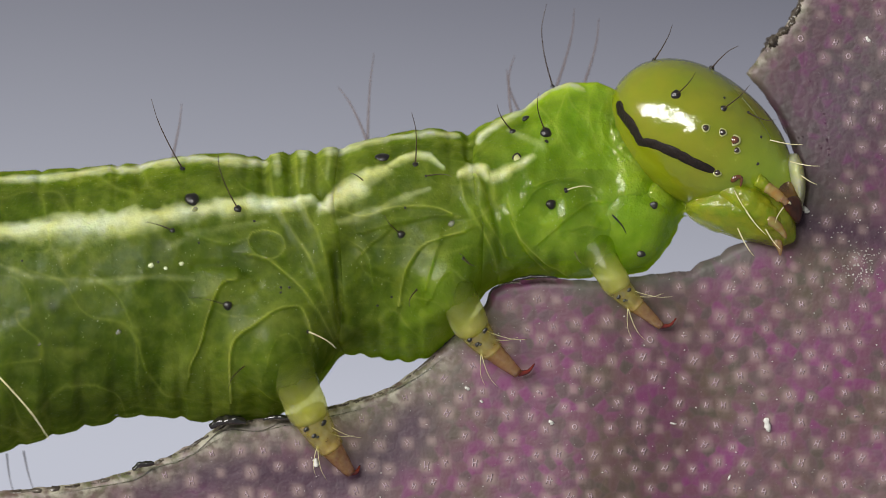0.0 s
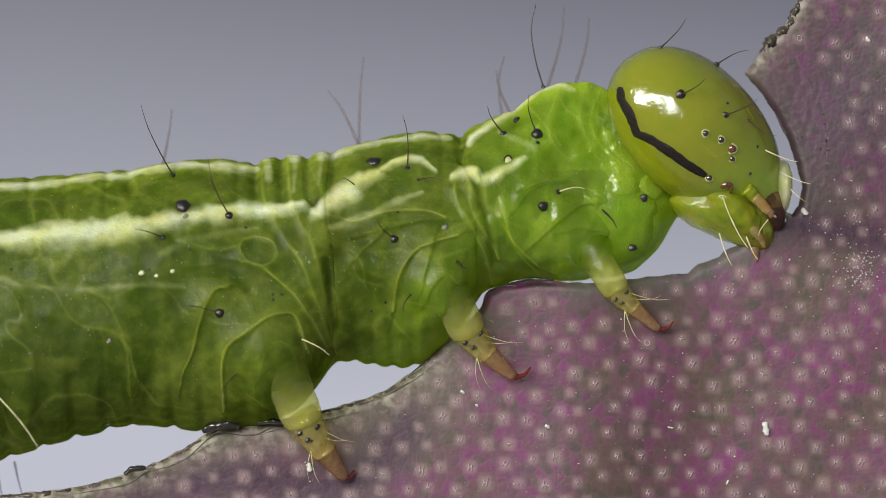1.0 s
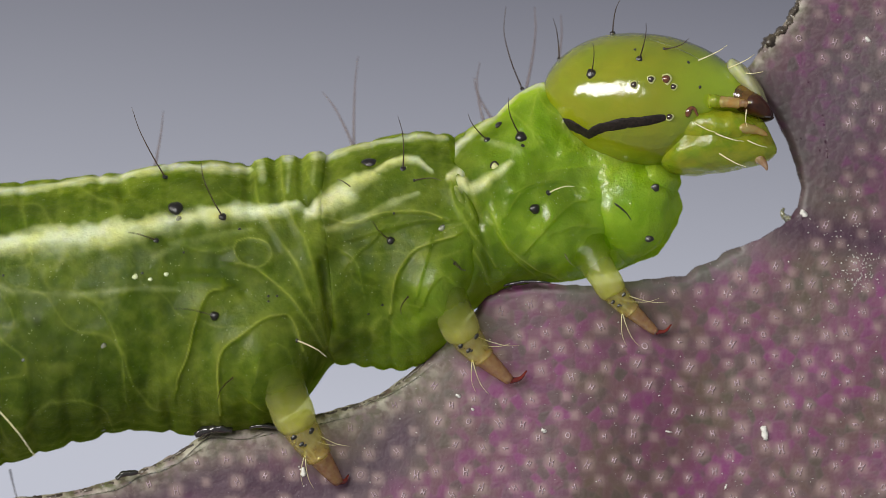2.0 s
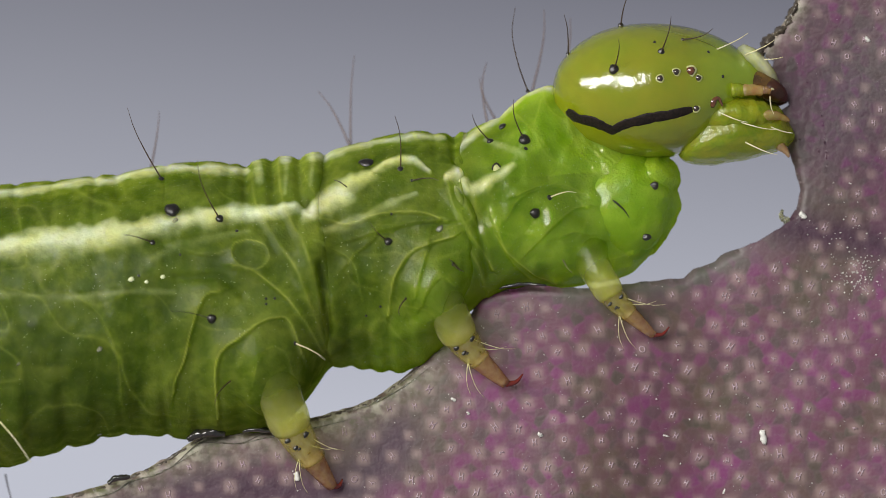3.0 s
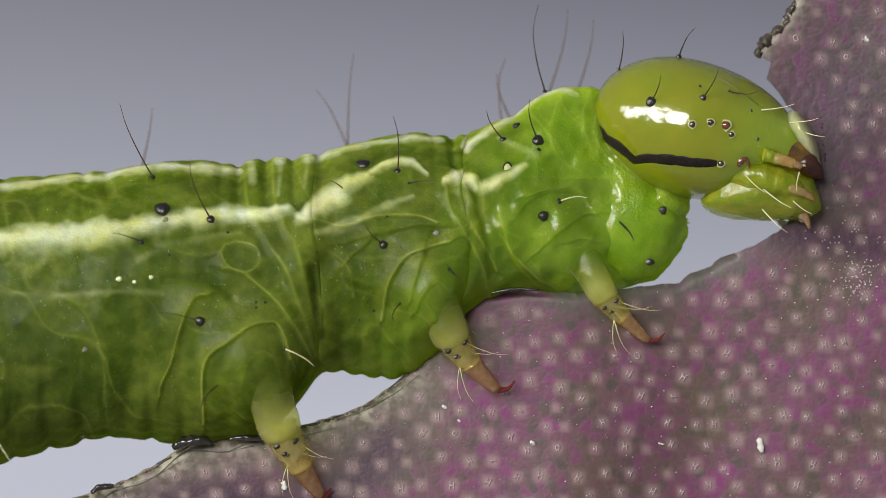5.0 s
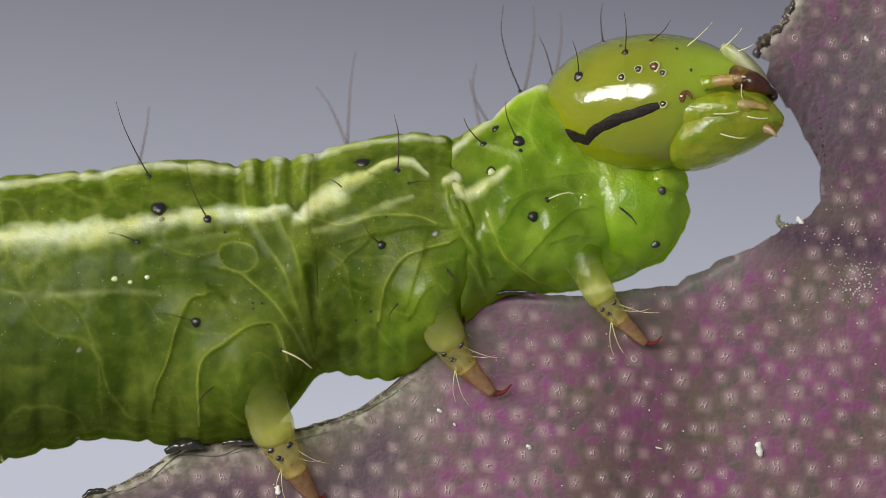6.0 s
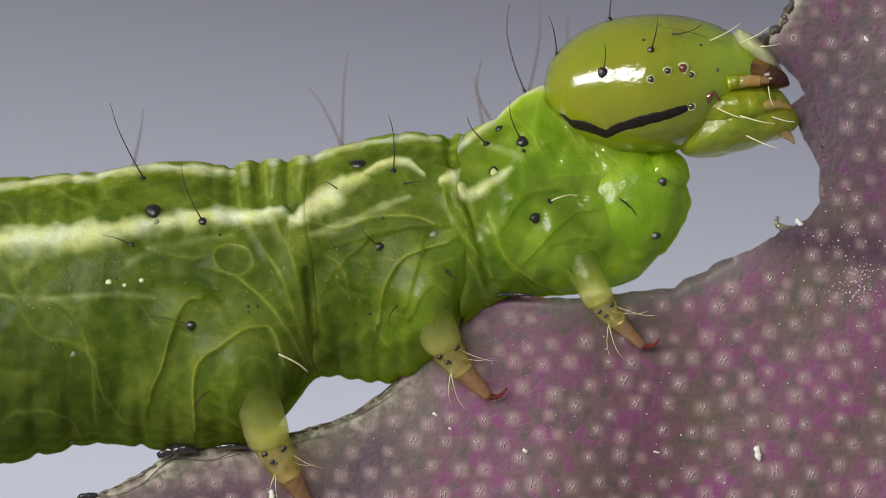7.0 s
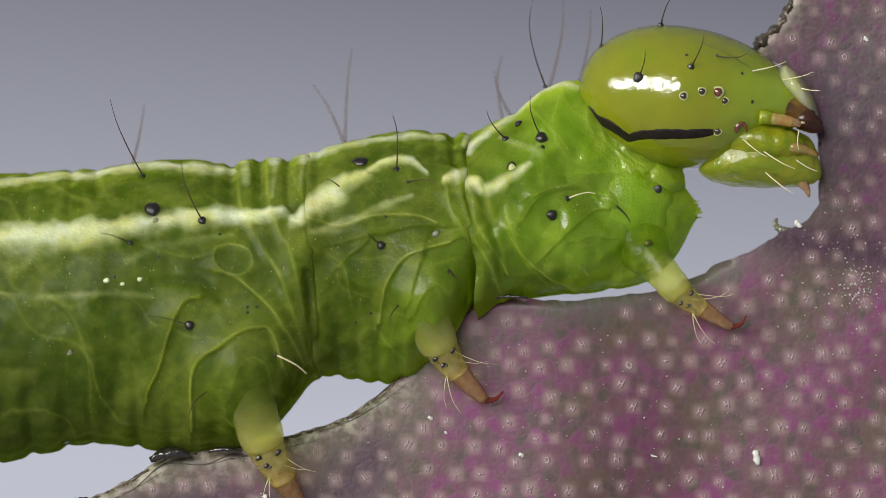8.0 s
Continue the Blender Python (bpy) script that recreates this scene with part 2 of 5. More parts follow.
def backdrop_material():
    m, nt, b = material("backdrop_glow")
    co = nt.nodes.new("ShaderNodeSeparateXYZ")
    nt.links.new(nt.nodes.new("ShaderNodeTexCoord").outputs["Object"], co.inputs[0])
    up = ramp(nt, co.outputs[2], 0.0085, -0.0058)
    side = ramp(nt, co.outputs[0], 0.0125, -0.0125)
    # the sheet glows by itself; its light gradient is put into the emission
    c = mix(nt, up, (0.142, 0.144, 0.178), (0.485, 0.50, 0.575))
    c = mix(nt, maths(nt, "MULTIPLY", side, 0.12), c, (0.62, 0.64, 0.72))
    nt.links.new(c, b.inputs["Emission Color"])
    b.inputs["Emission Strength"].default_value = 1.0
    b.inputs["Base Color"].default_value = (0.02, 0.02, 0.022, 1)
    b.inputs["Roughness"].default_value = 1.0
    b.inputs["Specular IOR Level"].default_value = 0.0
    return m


# ---- building helpers ----
def solid(name, verts, faces, mat, parent=None, label="", values=None, lie=None, smooth=True):
    """One mesh object; verts in metres in the parent's space."""
    me = bpy.data.meshes.new(name)
    me.from_pydata([tuple(v) for v in verts], [], [tuple(f) for f in faces])
    me.polygons.foreach_set("use_smooth", [smooth] * len(me.polygons))
    for key, arr in (values or {}).items():
        me.attributes.new(key, "FLOAT", "POINT").data.foreach_set("value", np.asarray(arr, dtype=np.float32))
    if lie is not None:
        layer = me.uv_layers.new(name="lie")
        idx = np.zeros(len(me.loops), dtype=np.int32)
        me.loops.foreach_get("vertex_index", idx)
        layer.data.foreach_set("uv", np.asarray(lie, dtype=np.float32)[idx].ravel())
    me.materials.append(mat)
    me.update()
    ob = new(name, me)
    ob.parent = parent
    return tagged(ob, label)


def to_metres(p, origin=(784.0, 441.0, 0.0)):
    """Points in units to metres, relative to an origin in units."""
    p = np.asarray(p, dtype=float)
    return np.stack([(p[:, 0] - origin[0]) * U, (p[:, 2] - origin[2]) * U, (origin[1] - p[:, 1]) * U], 1)


def hose(grid):
    """Faces of an open tube."""
    n, k = grid
    return [(i * k + j, i * k + (j + 1) % k, (i + 1) * k + (j + 1) % k, (i + 1) * k + j) for i in range(n - 1) for j in range(k)]


def rings(grid):
    """Faces of a closed tube given as (rows, around) with a vertex at each end appended."""
    n, k = grid
    faces = []
    for i in range(n - 1):
        for j in range(k):
            a, b = i * k + j, i * k + (j + 1) % k
            faces.append((a, b, b + k, a + k))
    first, last = n * k, n * k + 1
    for j in range(k):
        faces.append((first, (j + 1) % k, j))
        faces.append((last, (n - 1) * k + j, (n - 1) * k + (j + 1) % k))
    return faces


def tube(points, radii, sides=10, flat=1.0):
    """A round tube through points (x, y, d) with a radius at each; flat squeezes it in depth."""
    p = np.asarray(points, dtype=float)
    t = np.gradient(p, axis=0)
    t /= np.linalg.norm(t, axis=1)[:, None] + 1e-9
    ref = np.array([0.0, 0.0, 1.0])
    out = []
    for q, d, r in zip(p, t, radii):
        s = np.cross(d, ref)
        if np.linalg.norm(s) < 0.2:
            s = np.cross(d, (0.0, 1.0, 0.0))
        s /= np.linalg.norm(s)
        o = np.cross(s, d)
        for j in range(sides):
            a = 2 * math.pi * j / sides
            out.append(q + r * (math.cos(a) * s + flat * math.sin(a) * o))
    out += [p[0], p[-1]]
    return np.array(out), rings((len(p), sides))


def smooth_path(points, n):
    """n points on a soft curve through the given ones."""
    p = np.asarray(points, dtype=float)
    ext = np.vstack([2 * p[0] - p[1], p, 2 * p[-1] - p[-2]])
    res = []
    for s in np.linspace(0, len(p) - 1, n):
        i = min(int(s), len(p) - 2)
        f = s - i
        a, b, c, d = ext[i], ext[i + 1], ext[i + 2], ext[i + 3]
        res.append(0.5 * (2 * b + (c - a) * f + (2 * a - 5 * b + 4 * c - d) * f * f + (3 * b - a - 3 * c + d) * f ** 3))
    return np.array(res)


def away(px, py, line):
    """Distance from each place to a line of points."""
    best = np.full(px.shape, 1e9)
    for (ax, ay), (bx, by) in zip(line[:-1], line[1:]):
        dx, dy = bx - ax, by - ay
        f = np.clip(((px - ax) * dx + (py - ay) * dy) / (dx * dx + dy * dy + 1e-9), 0, 1)
        best = np.minimum(best, np.hypot(px - ax - f * dx, py - ay - f * dy))
    return best


def lean_of(px, py, line):
    """On which side of a line each place lies, by the nearest stretch."""
    best, side = np.full(px.shape, 1e9), np.zeros(px.shape)
    for (ax, ay), (bx, by) in zip(line[:-1], line[1:]):
        dx, dy = bx - ax, by - ay
        f = np.clip(((px - ax) * dx + (py - ay) * dy) / (dx * dx + dy * dy + 1e-9), 0, 1)
        d = np.hypot(px - ax - f * dx, py - ay - f * dy)
        side = np.where(d < best, dx * (py - ay) - dy * (px - ax), side)
        best = np.minimum(best, d)
    return side


def inside(px, py, poly):
    hit = np.zeros(px.shape, dtype=bool)
    for (ax, ay), (bx, by) in zip(poly, poly[1:] + poly[:1]):
        cross = (ay > py) != (by > py)
        at = (bx - ax) * (py - ay) / ((by - ay) if by != ay else 1e-9) + ax
        hit ^= cross & (px < at)
    return hit


def ease(x, lo, hi):
    f = np.clip((x - lo) / (hi - lo), 0, 1)
    return f * f * (3 - 2 * f)


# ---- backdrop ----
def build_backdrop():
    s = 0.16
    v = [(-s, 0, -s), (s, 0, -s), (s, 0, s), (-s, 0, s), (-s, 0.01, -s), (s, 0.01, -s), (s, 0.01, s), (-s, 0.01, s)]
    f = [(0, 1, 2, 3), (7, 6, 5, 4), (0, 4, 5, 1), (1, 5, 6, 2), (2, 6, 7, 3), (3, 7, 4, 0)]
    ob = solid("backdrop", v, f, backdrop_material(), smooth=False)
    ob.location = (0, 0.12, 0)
    tagged(ob, "plain grey backdrop sheet glowing brighter downwards", "backdrop", kind="structure")


build_backdrop()

# ---- leaf ----
RIM_TOP = [(1500, -200), (1440, -80), (1418, -10), (1405, 20), (1392, 45), (1368, 66), (1352, 86)]
RIM_OLD = [(1335, 110), (1320, 130), (1345, 160), (1375, 200), (1395, 240), (1412, 290), (1420, 330), (1415, 360),
           (1395, 390), (1375, 412), (1340, 424)]
RIM_NOW = [(1364, 102), (1396, 112), (1424, 138), (1442, 170), (1456, 215), (1462, 283), (1460, 338), (1443, 364),
           (1423, 375), (1405, 380), (1387, 393), (1345, 418)]
RIM_LOW = [(1310, 430), (1290, 438), (1265, 456), (1240, 464), (1220, 479), (1185, 482), (1150, 487), (1110, 492), (1040, 497),
           (1000, 493), (960, 490), (925, 496), (895, 500), (870, 511), (858, 540), (832, 574), (800, 594), (783, 612),
           (742, 648), (690, 686), (640, 703), (600, 714), (550, 727), (500, 735), (455, 742), (410, 742), (385, 756),
           (345, 782), (312, 800), (270, 818), (235, 831), (170, 850), (90, 861), (0, 868)]
RIM_OUT = [(-120, 878), (-250, 900), (-180, 1020), (200, 1150), (1000, 1220), (1800, 1100), (1950, 600), (1880, 40), (1700, -180)]
rng = random.Random(7)


def rough(line, step=9.0, amount=2.2):
    """The line with small nicks and bulges."""
    out = []
    for (ax, ay), (bx, by) in zip(line[:-1], line[1:]):
        k = max(1, int(math.hypot(bx - ax, by - ay) / step))
        for i in range(k):
            f = i / k
            x, y = ax + (bx - ax) * f, ay + (by - ay) * f
            n = noise.noise_vector((x * 0.045, y * 0.045, 3.0))
            m = noise.noise_vector((x * 0.14, y * 0.14, 9.0))
            out.append((x + amount * (1.6 * n[0] + m[0]), y + amount * (1.6 * n[1] + m[1])))
    return out


OLD = rough(RIM_TOP + RIM_OLD + RIM_LOW + RIM_OUT[:1]) + RIM_OUT
NOW = rough(RIM_TOP + RIM_NOW + RIM_LOW + RIM_OUT[:1]) + RIM_OUT


def signed(px, py, poly):
    """Distance to the outline, negative inside."""
    d = away(px, py, poly + poly[:1])
    return np.where(inside(px, py, poly), -d, d)


PORES = []
for row in range(-4, 46):
    for col in range(-10, 44):
        x = 330 + col * 50 + (row % 2) * 25 + rng.uniform(-12, 12) + row * 4
        y = -60 + row * 39 + rng.uniform(-10, 10) - col * 3
        PORES.append((x, y, rng.uniform(-0.6, 0.6), rng.uniform(0.5, 0.78)))
PORES = [p for p, s in zip(PORES, signed(np.array([p[0] for p in PORES]), np.array([p[1] for p in PORES]), NOW)) if s < -26]
VEIN = [(1395, 392), (1450, 402), (1520, 412), (1600, 430), (1760, 440)]
# lower vein, with the shadow beside the rear leg painted into it
VEIN_AND_SHADOW = [(250, 856), (380, 838), (480, 836), (590, 856), (660, 830), (705, 790), (730, 752)]
THICK = 17.0


def sway(px, py):
    """How far the blade's middle lies behind the plane."""
    return -50.0 * (1 - ease(px, 1000, 1300)) + 10.0 * np.sin(px * 0.0052 + 1.0) * np.cos(py * 0.006) + 1.2 * np.sin(px * 0.021 + py * 0.017)


def blade(name, dist, box, h, parent, label="", origin=(784.0, 441.0, 0.0), lift=0.0):
    """A slab of leaf wherever dist(x, y) is negative."""
    xs, ys = np.arange(box[0], box[2] + h, h), np.arange(box[1], box[3] + h, h)
    gx, gy = np.meshgrid(xs, ys)
    x, y = gx.ravel().copy(), gy.ravel().copy()
    s = dist(x, y)
    keep = s < 0.62 * h
    near = keep & (np.abs(s) < 0.75 * h)
    e = 0.5
    for _ in range(2):
        sx = (dist(x[near] + e, y[near]) - dist(x[near] - e, y[near])) / (2 * e)
        sy = (dist(x[near], y[near] + e) - dist(x[near], y[near] - e)) / (2 * e)
        g = np.hypot(sx, sy) + 1e-6
        now = dist(x[near], y[near])
        x[near] -= now * sx / g
        y[near] -= now * sy / g
    s = dist(x, y)
    cols = len(xs)
    ids = np.arange(len(x)).reshape(len(ys), cols)
    q = np.stack([ids[:-1, :-1], ids[1:, :-1], ids[1:, 1:], ids[:-1, 1:]], -1).reshape(-1, 4)
    q = q[keep[q].all(1)]
    used = np.unique(q)
    back = np.full(len(x), -1)
    back[used] = np.arange(len(used))
    q = back[q]
    x, y, s = x[used], y[used], np.minimum(s[used], 0)
    n = len(x)
    hem = away(x, y, RIM_TOP + [(1345, 98)]) if parent is not None else np.full(n, 1e3)
    hem = np.minimum(hem, away(x, y, RIM_LOW)) if parent is not None else away(x, y, RIM_OLD)
    round_off = np.sqrt(np.clip(1 - (1 - np.clip(hem / 15.0, 0, 1)) ** 2, 0.05, 1))
    mid = sway(x, y)
    grain = np.array([noise.noise((a * 0.09, b * 0.09, 1.0)) for a, b in zip(x, y)]) * 0.5
    front = np.stack([x, y, mid - THICK * round_off - grain - lift], 1)
    rear = np.stack([x, y, mid + THICK * round_off], 1)
    faces = [tuple(f) for f in q] + [tuple(int(i) + n for i in f[::-1]) for f in q]
    count = {}
    for f in q:
        for a, b in zip(f, np.roll(f, -1)):
            count[(int(a), int(b))] = 1
    border = [(a, b) for a, b in count if (b, a) not in count]
    rim = sorted({v for e in border for v in e})
    where = {v: 2 * n + k for k, v in enumerate(rim)}
    for a, b in border:
        faces.append((where[b], where[a], where[a] + len(rim), where[b] + len(rim)))
    halo = np.zeros(n)
    for px, py, turn, size in PORES:
        near = (np.abs(x - px) < 40) & (np.abs(y - py) < 40)
        if near.any():
            halo[near] = np.maximum(halo[near], (0.55 + 0.5 * size) * np.exp(-((((x[near] - px) ** 4 + (y[near] - py) ** 4) ** 0.5) / (2 * (11.0 * size) ** 2)) ** 1.5))
    halo *= 0.47 + 0.26 * ease(y - 0.25 * x, -150, 330)
    eaten = 0.85 * np.exp(-(away(x, y, RIM_LOW[:9]) / 36.0) ** 2)
    eaten = np.maximum(eaten, 0.45 * np.exp(-(away(x, y, RIM_OLD) / 34.0) ** 2))
    vein_shade = np.maximum(0.95 * np.exp(-(away(x, y, VEIN) / 33.0) ** 2), 0.97 * np.exp(-(away(x, y, VEIN_AND_SHADOW) / 46.0) ** 2))
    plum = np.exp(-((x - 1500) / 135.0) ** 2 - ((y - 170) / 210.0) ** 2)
    scar = np.maximum(np.exp(-(away(x, y, RIM_LOW[16:]) / 34.0) ** 2), np.exp(-(away(x, y, RIM_TOP + RIM_OLD[:2]) / 20.0) ** 2)) * 0.95
    values = {"halo": halo, "eaten": eaten, "vein_shade": vein_shade, "scar": scar, "plum": plum}
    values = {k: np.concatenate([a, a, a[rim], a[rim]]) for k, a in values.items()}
    lie = np.stack([x, -y], 1) / 1000.0
    return solid(name, to_metres(np.vstack([front, rear, front[rim], rear[rim]]), origin), faces, LEAF, parent, label, values, np.vstack([lie, lie, lie[rim], lie[rim]]))


def face_of_leaf(x, y):
    return float(sway(np.array(x), np.array(y))) - THICK


def build_leaf():
    leaf = new("leaf")
    tagged(leaf, "purple mottled leaf with a bitten ragged edge", "leaf")
    blade("blade", lambda a, b: signed(a, b, NOW), (-260, -215, 1960, 1230), 5.5, leaf)
    # pores: a pale ring and a small H of walls each
    verts, faces = [], []
    for px, py, turn, size in PORES:
        if size < 0.54:
            continue
        d = face_of_leaf(px, py) - 1.2
        ca, sa = math.cos(turn), math.sin(turn)

        def put(line, r):
            pts = [(px + size * (u * ca - v * sa), py + size * (u * sa + v * ca), d) for u, v in line]
            tv, tf = tube(pts, [r] * len(pts), 5, 0.8)
            k = len(verts)
            verts.extend(tv)
            faces.extend(tuple(i + k for i in f) for f in tf)
        a, b, c, e = (rng.uniform(0.5, 1.1) for _ in range(4))
        w = rng.uniform(0.6, 1.0)
        kind = rng.random()
        if kind < 0.78:
            put([(-5.5 * a, -10 * b), (-4.0, -4), (-3.8, 4 * c), (-5.5 * e, 10 * a)], w)
            put([(5.5 * c, -10 * e), (4.0, -4), (3.8, 4), (5.5 * b, 10 * c)], w)
            put([(-4.0, 0.5), (0, 0.9 * a), (4.0, -0.5)], w * 1.1)
        elif kind < 0.86:
            put([(6 * math.cos(q), 7.5 * math.sin(q)) for q in np.linspace(0.0, 2 * math.pi, 12)], w)
        else:
            put([(-6 * a, -7 * b), (-1.5, -1), (5 * c, 1), (6, 6 * e)], w)
            put([(-3, 5 * a), (-1.5, -1)], w)
    ob = solid("stomata", to_metres(verts), faces, PORE, leaf, "pale H-shaped pores on the leaf skin")
    tagged(ob, kind="stuff")
    # dry, crumpled rims: a lumpy crust with a few fibres along it
    def crust(line, r, mat, label, count):
        pts = smooth_path([(x, y, float(sway(np.array(x), np.array(y))) - 6) for x, y in line], count)
        rad = []
        for k, q in enumerate(pts):
            lumps = abs(noise.noise((q[0] * 0.035, q[1] * 0.035, 2.0))) + 0.3 * abs(noise.noise((q[0] * 0.08, q[1] * 0.08, 6.0)))
            rad.append(r * (0.55 + 0.9 * lumps) * min(1.0, 0.3 + k / 8.0, 0.3 + (count - 1 - k) / 10.0))
        tv, tf = tube(pts, rad, 12, 1.7)
        tv = tv + np.array([np.array(noise.noise_vector(tuple(q * 0.09))) * r * 0.55 + np.array(noise.noise_vector(tuple(q * 0.27))) * r * 0.32 for q in tv])
        solid("dry_crust", to_metres(tv), tf, mat, leaf, label)

    crust([(x + 2, y + 5) for x, y in RIM_LOW[17:]], 5.0, FLAKE, "dry brown and pale torn rim", 420)
    crust([(x, y + 3) for x, y in RIM_LOW[11:18]], 2.6, DRY, "thin dark dried rim", 120)
    crust([(x + 6, y + 2) for x, y in RIM_TOP[1:] + [(1346, 98)]], 9.0, DRY, "dark brown crumpled crust of dried leaf", 100)
    for line, mat in ((RIM_LOW[20:25], CRUST), (RIM_LOW[22:29], FLAKE), (RIM_LOW[26:33], CRUST), (RIM_LOW[17:21], CRUST)):
        for deep in (13.0,):
            pts = smooth_path([(x + rng.uniform(-5, 5) + 0.3 * deep, y + deep + rng.uniform(-9, 9), face_of_leaf(x, y + deep) - 1.0) for x, y in line], 40)
            tv, tf = tube(pts, [1.5 * math.sin(math.pi * (0.04 + 0.92 * k / 39)) * (0.7 + 0.5 * noise.noise((k * 0.3, deep, 0))) for k in range(40)], 6)
            solid("dry_fibre", to_metres(tv), tf, mat, leaf, "pale dry leaf fibre")
    # black lumps on the lower rim
    for line, r in (
            ([(375, 754), (395, 744), (418, 741), (438, 746)], 9.0), ([(468, 741), (488, 737), (505, 738), (522, 740)], 5.0), ([(238, 829), (250, 821), (262, 819), (276, 818)], 5.5),
            ([(905, 497), (930, 491), (955, 489), (985, 492)], 3.2)):
        pts = smooth_path([(x, y, float(sway(np.array(x), np.array(y))) - 40) for x, y in line], 24)
        tv, tf = tube(pts, [r * (0.35 + 0.75 * math.sin(math.pi * (0.06 + 0.88 * k / 23)) * (0.9 + 0.2 * noise.noise((k * 0.35, r, 0)))) for k in range(24)], 12, 1.6)
        tv = tv + np.array([np.array(noise.noise_vector(tuple(q * 0.12))) * r * 0.35 for q in tv])
        solid("black_lump", to_metres(tv), tf, TAR, leaf, "glossy black dried lump")
    # dried lump in the notch
    tv, tf = tube(smooth_path([(1414, 386, -6), (1400, 382, -8), (1391, 377, -10), (1388, 370, -10), (1391, 363, -8)], 22),
                  [(9 - 0.3 * i) * (0.75 + 0.3 * math.sin(i * 1.1) ** 2) for i in range(22)], 10)
    solid("sap_lump", to_metres(tv), tf, CRUST, leaf, "pale crusted lump of dried sap")
    # crumbs and dust
    def crumb(x, y, r, stretch=1.0, lean=0.0):
        d = face_of_leaf(x, y) - r * 0.3
        line = [(x + s * r * stretch * math.cos(lean), y + s * r * stretch * math.sin(lean) + r * 0.3 * math.sin(3 * s), d) for s in np.linspace(-1, 1, 6)]
        tv, tf = tube(line, [r * k for k in (0.35, 0.8, 0.6, 0.85, 0.5, 0.25)], 9, 0.6)
        tv = tv + np.array([np.array(noise.noise_vector(tuple(q * 0.35))) * r * 0.35 for q in tv])
        solid("crumb", to_metres(tv), tf, CRUMB, leaf)
    for x, y, r, st, le in ((1357, 752, 7, 1.8, 1.2), (975, 747, 4.5, 1, 0), (1536, 71, 4, 1.2, 0.5), (1190, 749, 1.8, 3.5, 0.1), (827, 687, 4, 1, 0),
                            (560, 818, 6, 1.3, 1.4), (1425, 372, 6, 1.2, 0.3), (852, 710, 3, 1, 0), (1290, 845, 2, 2.4, 2.0)):
        crumb(x, y, r, st, le)
    verts, faces = [], []
    for i in range(480):
        if i < 90:
            x, y = rng.gauss(1500, 45), rng.gauss(430, 60)
        elif i < 190:
            x, y = rng.gauss(1522, 20), rng.gauss(478, 17)
        else:
            x, y = rng.uniform(520, 1568), rng.uniform(440, 880)
        if signed(np.array([x]), np.array([y]), NOW)[0] > -10:
            continue
        r = rng.uniform(0.45, 1.35) if i < 330 else rng.uniform(0.4, 0.8)
        d = face_of_leaf(x, y) - r * 0.5
        tv, tf = tube([(x - r, y, d), (x, y + rng.uniform(-1, 1), d), (x + r, y, d)], [r * 0.5, r, r * 0.5], 5)
        k = len(verts)
        verts.extend(tv)
        faces.extend(tuple(j + k for j in f) for f in tf)
    tagged(solid("leaf_dust", to_metres(verts), faces, CRUMB, leaf, "fine white dust grains"), kind="stuff")
    return leaf


build_leaf()

# pieces of the blade that are bitten off and swallowed: centre, time of the bite
BITES = [((1335, 128), 2.2), ((1378, 170), 2.5), ((1405, 215), 3.9), ((1425, 275), 4.75), ((1448, 318), 5.2), ((1440, 350), 5.4),
         ((1406, 150), 6.75), ((1443, 196), 7.5), ((1480, 247), 7.4)]


def build_bites():
    made = []
    cx, cy = np.array([b[0][0] for b in BITES]), np.array([b[0][1] for b in BITES])
    for i, ((x, y), t) in enumerate(BITES):
        def dist(px, py):
            d = np.hypot(px[:, None] - cx, py[:, None] - cy)
            other = np.delete(d, i, 1).min(1)
            s = np.maximum(signed(px, py, OLD), -signed(px, py, NOW) - 6.0)
            return np.maximum(s, (d[:, i] - other) * 0.5 - 2.5)
        ob = blade("leaf_bite", dist, (1310, 80, 1475, 425), 2.5, None, origin=(x, y, 0.0), lift=0.08 + 0.03 * i)
        tagged(ob, "small bite of purple leaf at the eaten edge", "leaf bite", "bites of the leaf")
        ob.location = W(x, y)
        made.append((ob, x, y, t))
    return made


BITTEN = build_bites()

# ---- caterpillar ----
caterpillar = new("caterpillar")
tagged(caterpillar, "glossy green caterpillar with pale stripes and black dots, eating", "caterpillar")


def table(text):
    return np.array([[float(v) for v in p.split(",")] for p in text.split()])


TOP = table("-800,500 -780,440 -700,390 -560,350 -400,325 -140,309 0,304 60,302 100,299 150,297 200,292 250,290 300,279 350,273 400,270 440,276 470,283 500,270 "
            "520,268 545,272 590,262 620,258 660,246 700,236 740,229 775,229 800,234 825,239 845,228 870,212 930,192 960,166 1000,147 1060,144 1095,162 1125,200 1150,246 1180,304 1198,338 1206,356 1212,368")
LOW = table("-800,560 -780,640 -700,730 -560,800 -400,835 -140,832 0,802 50,787 90,776 120,766 180,752 230,738 290,738 340,746 400,749 480,742 540,705 575,665 600,624 "
            "640,630 700,642 750,640 800,605 850,530 870,506 900,500 960,493 1040,493 1095,488 1130,482 1150,464 1180,432 1198,404 1206,386 1212,370")
WIDE = table("-800,30 -780,100 -700,170 -560,215 -140,238 300,228 560,205 620,186 760,178 850,165 950,146 1000,120 1040,98 1080,82 1120,78 1150,72 1180,54 1198,36 1206,22 1212,4")


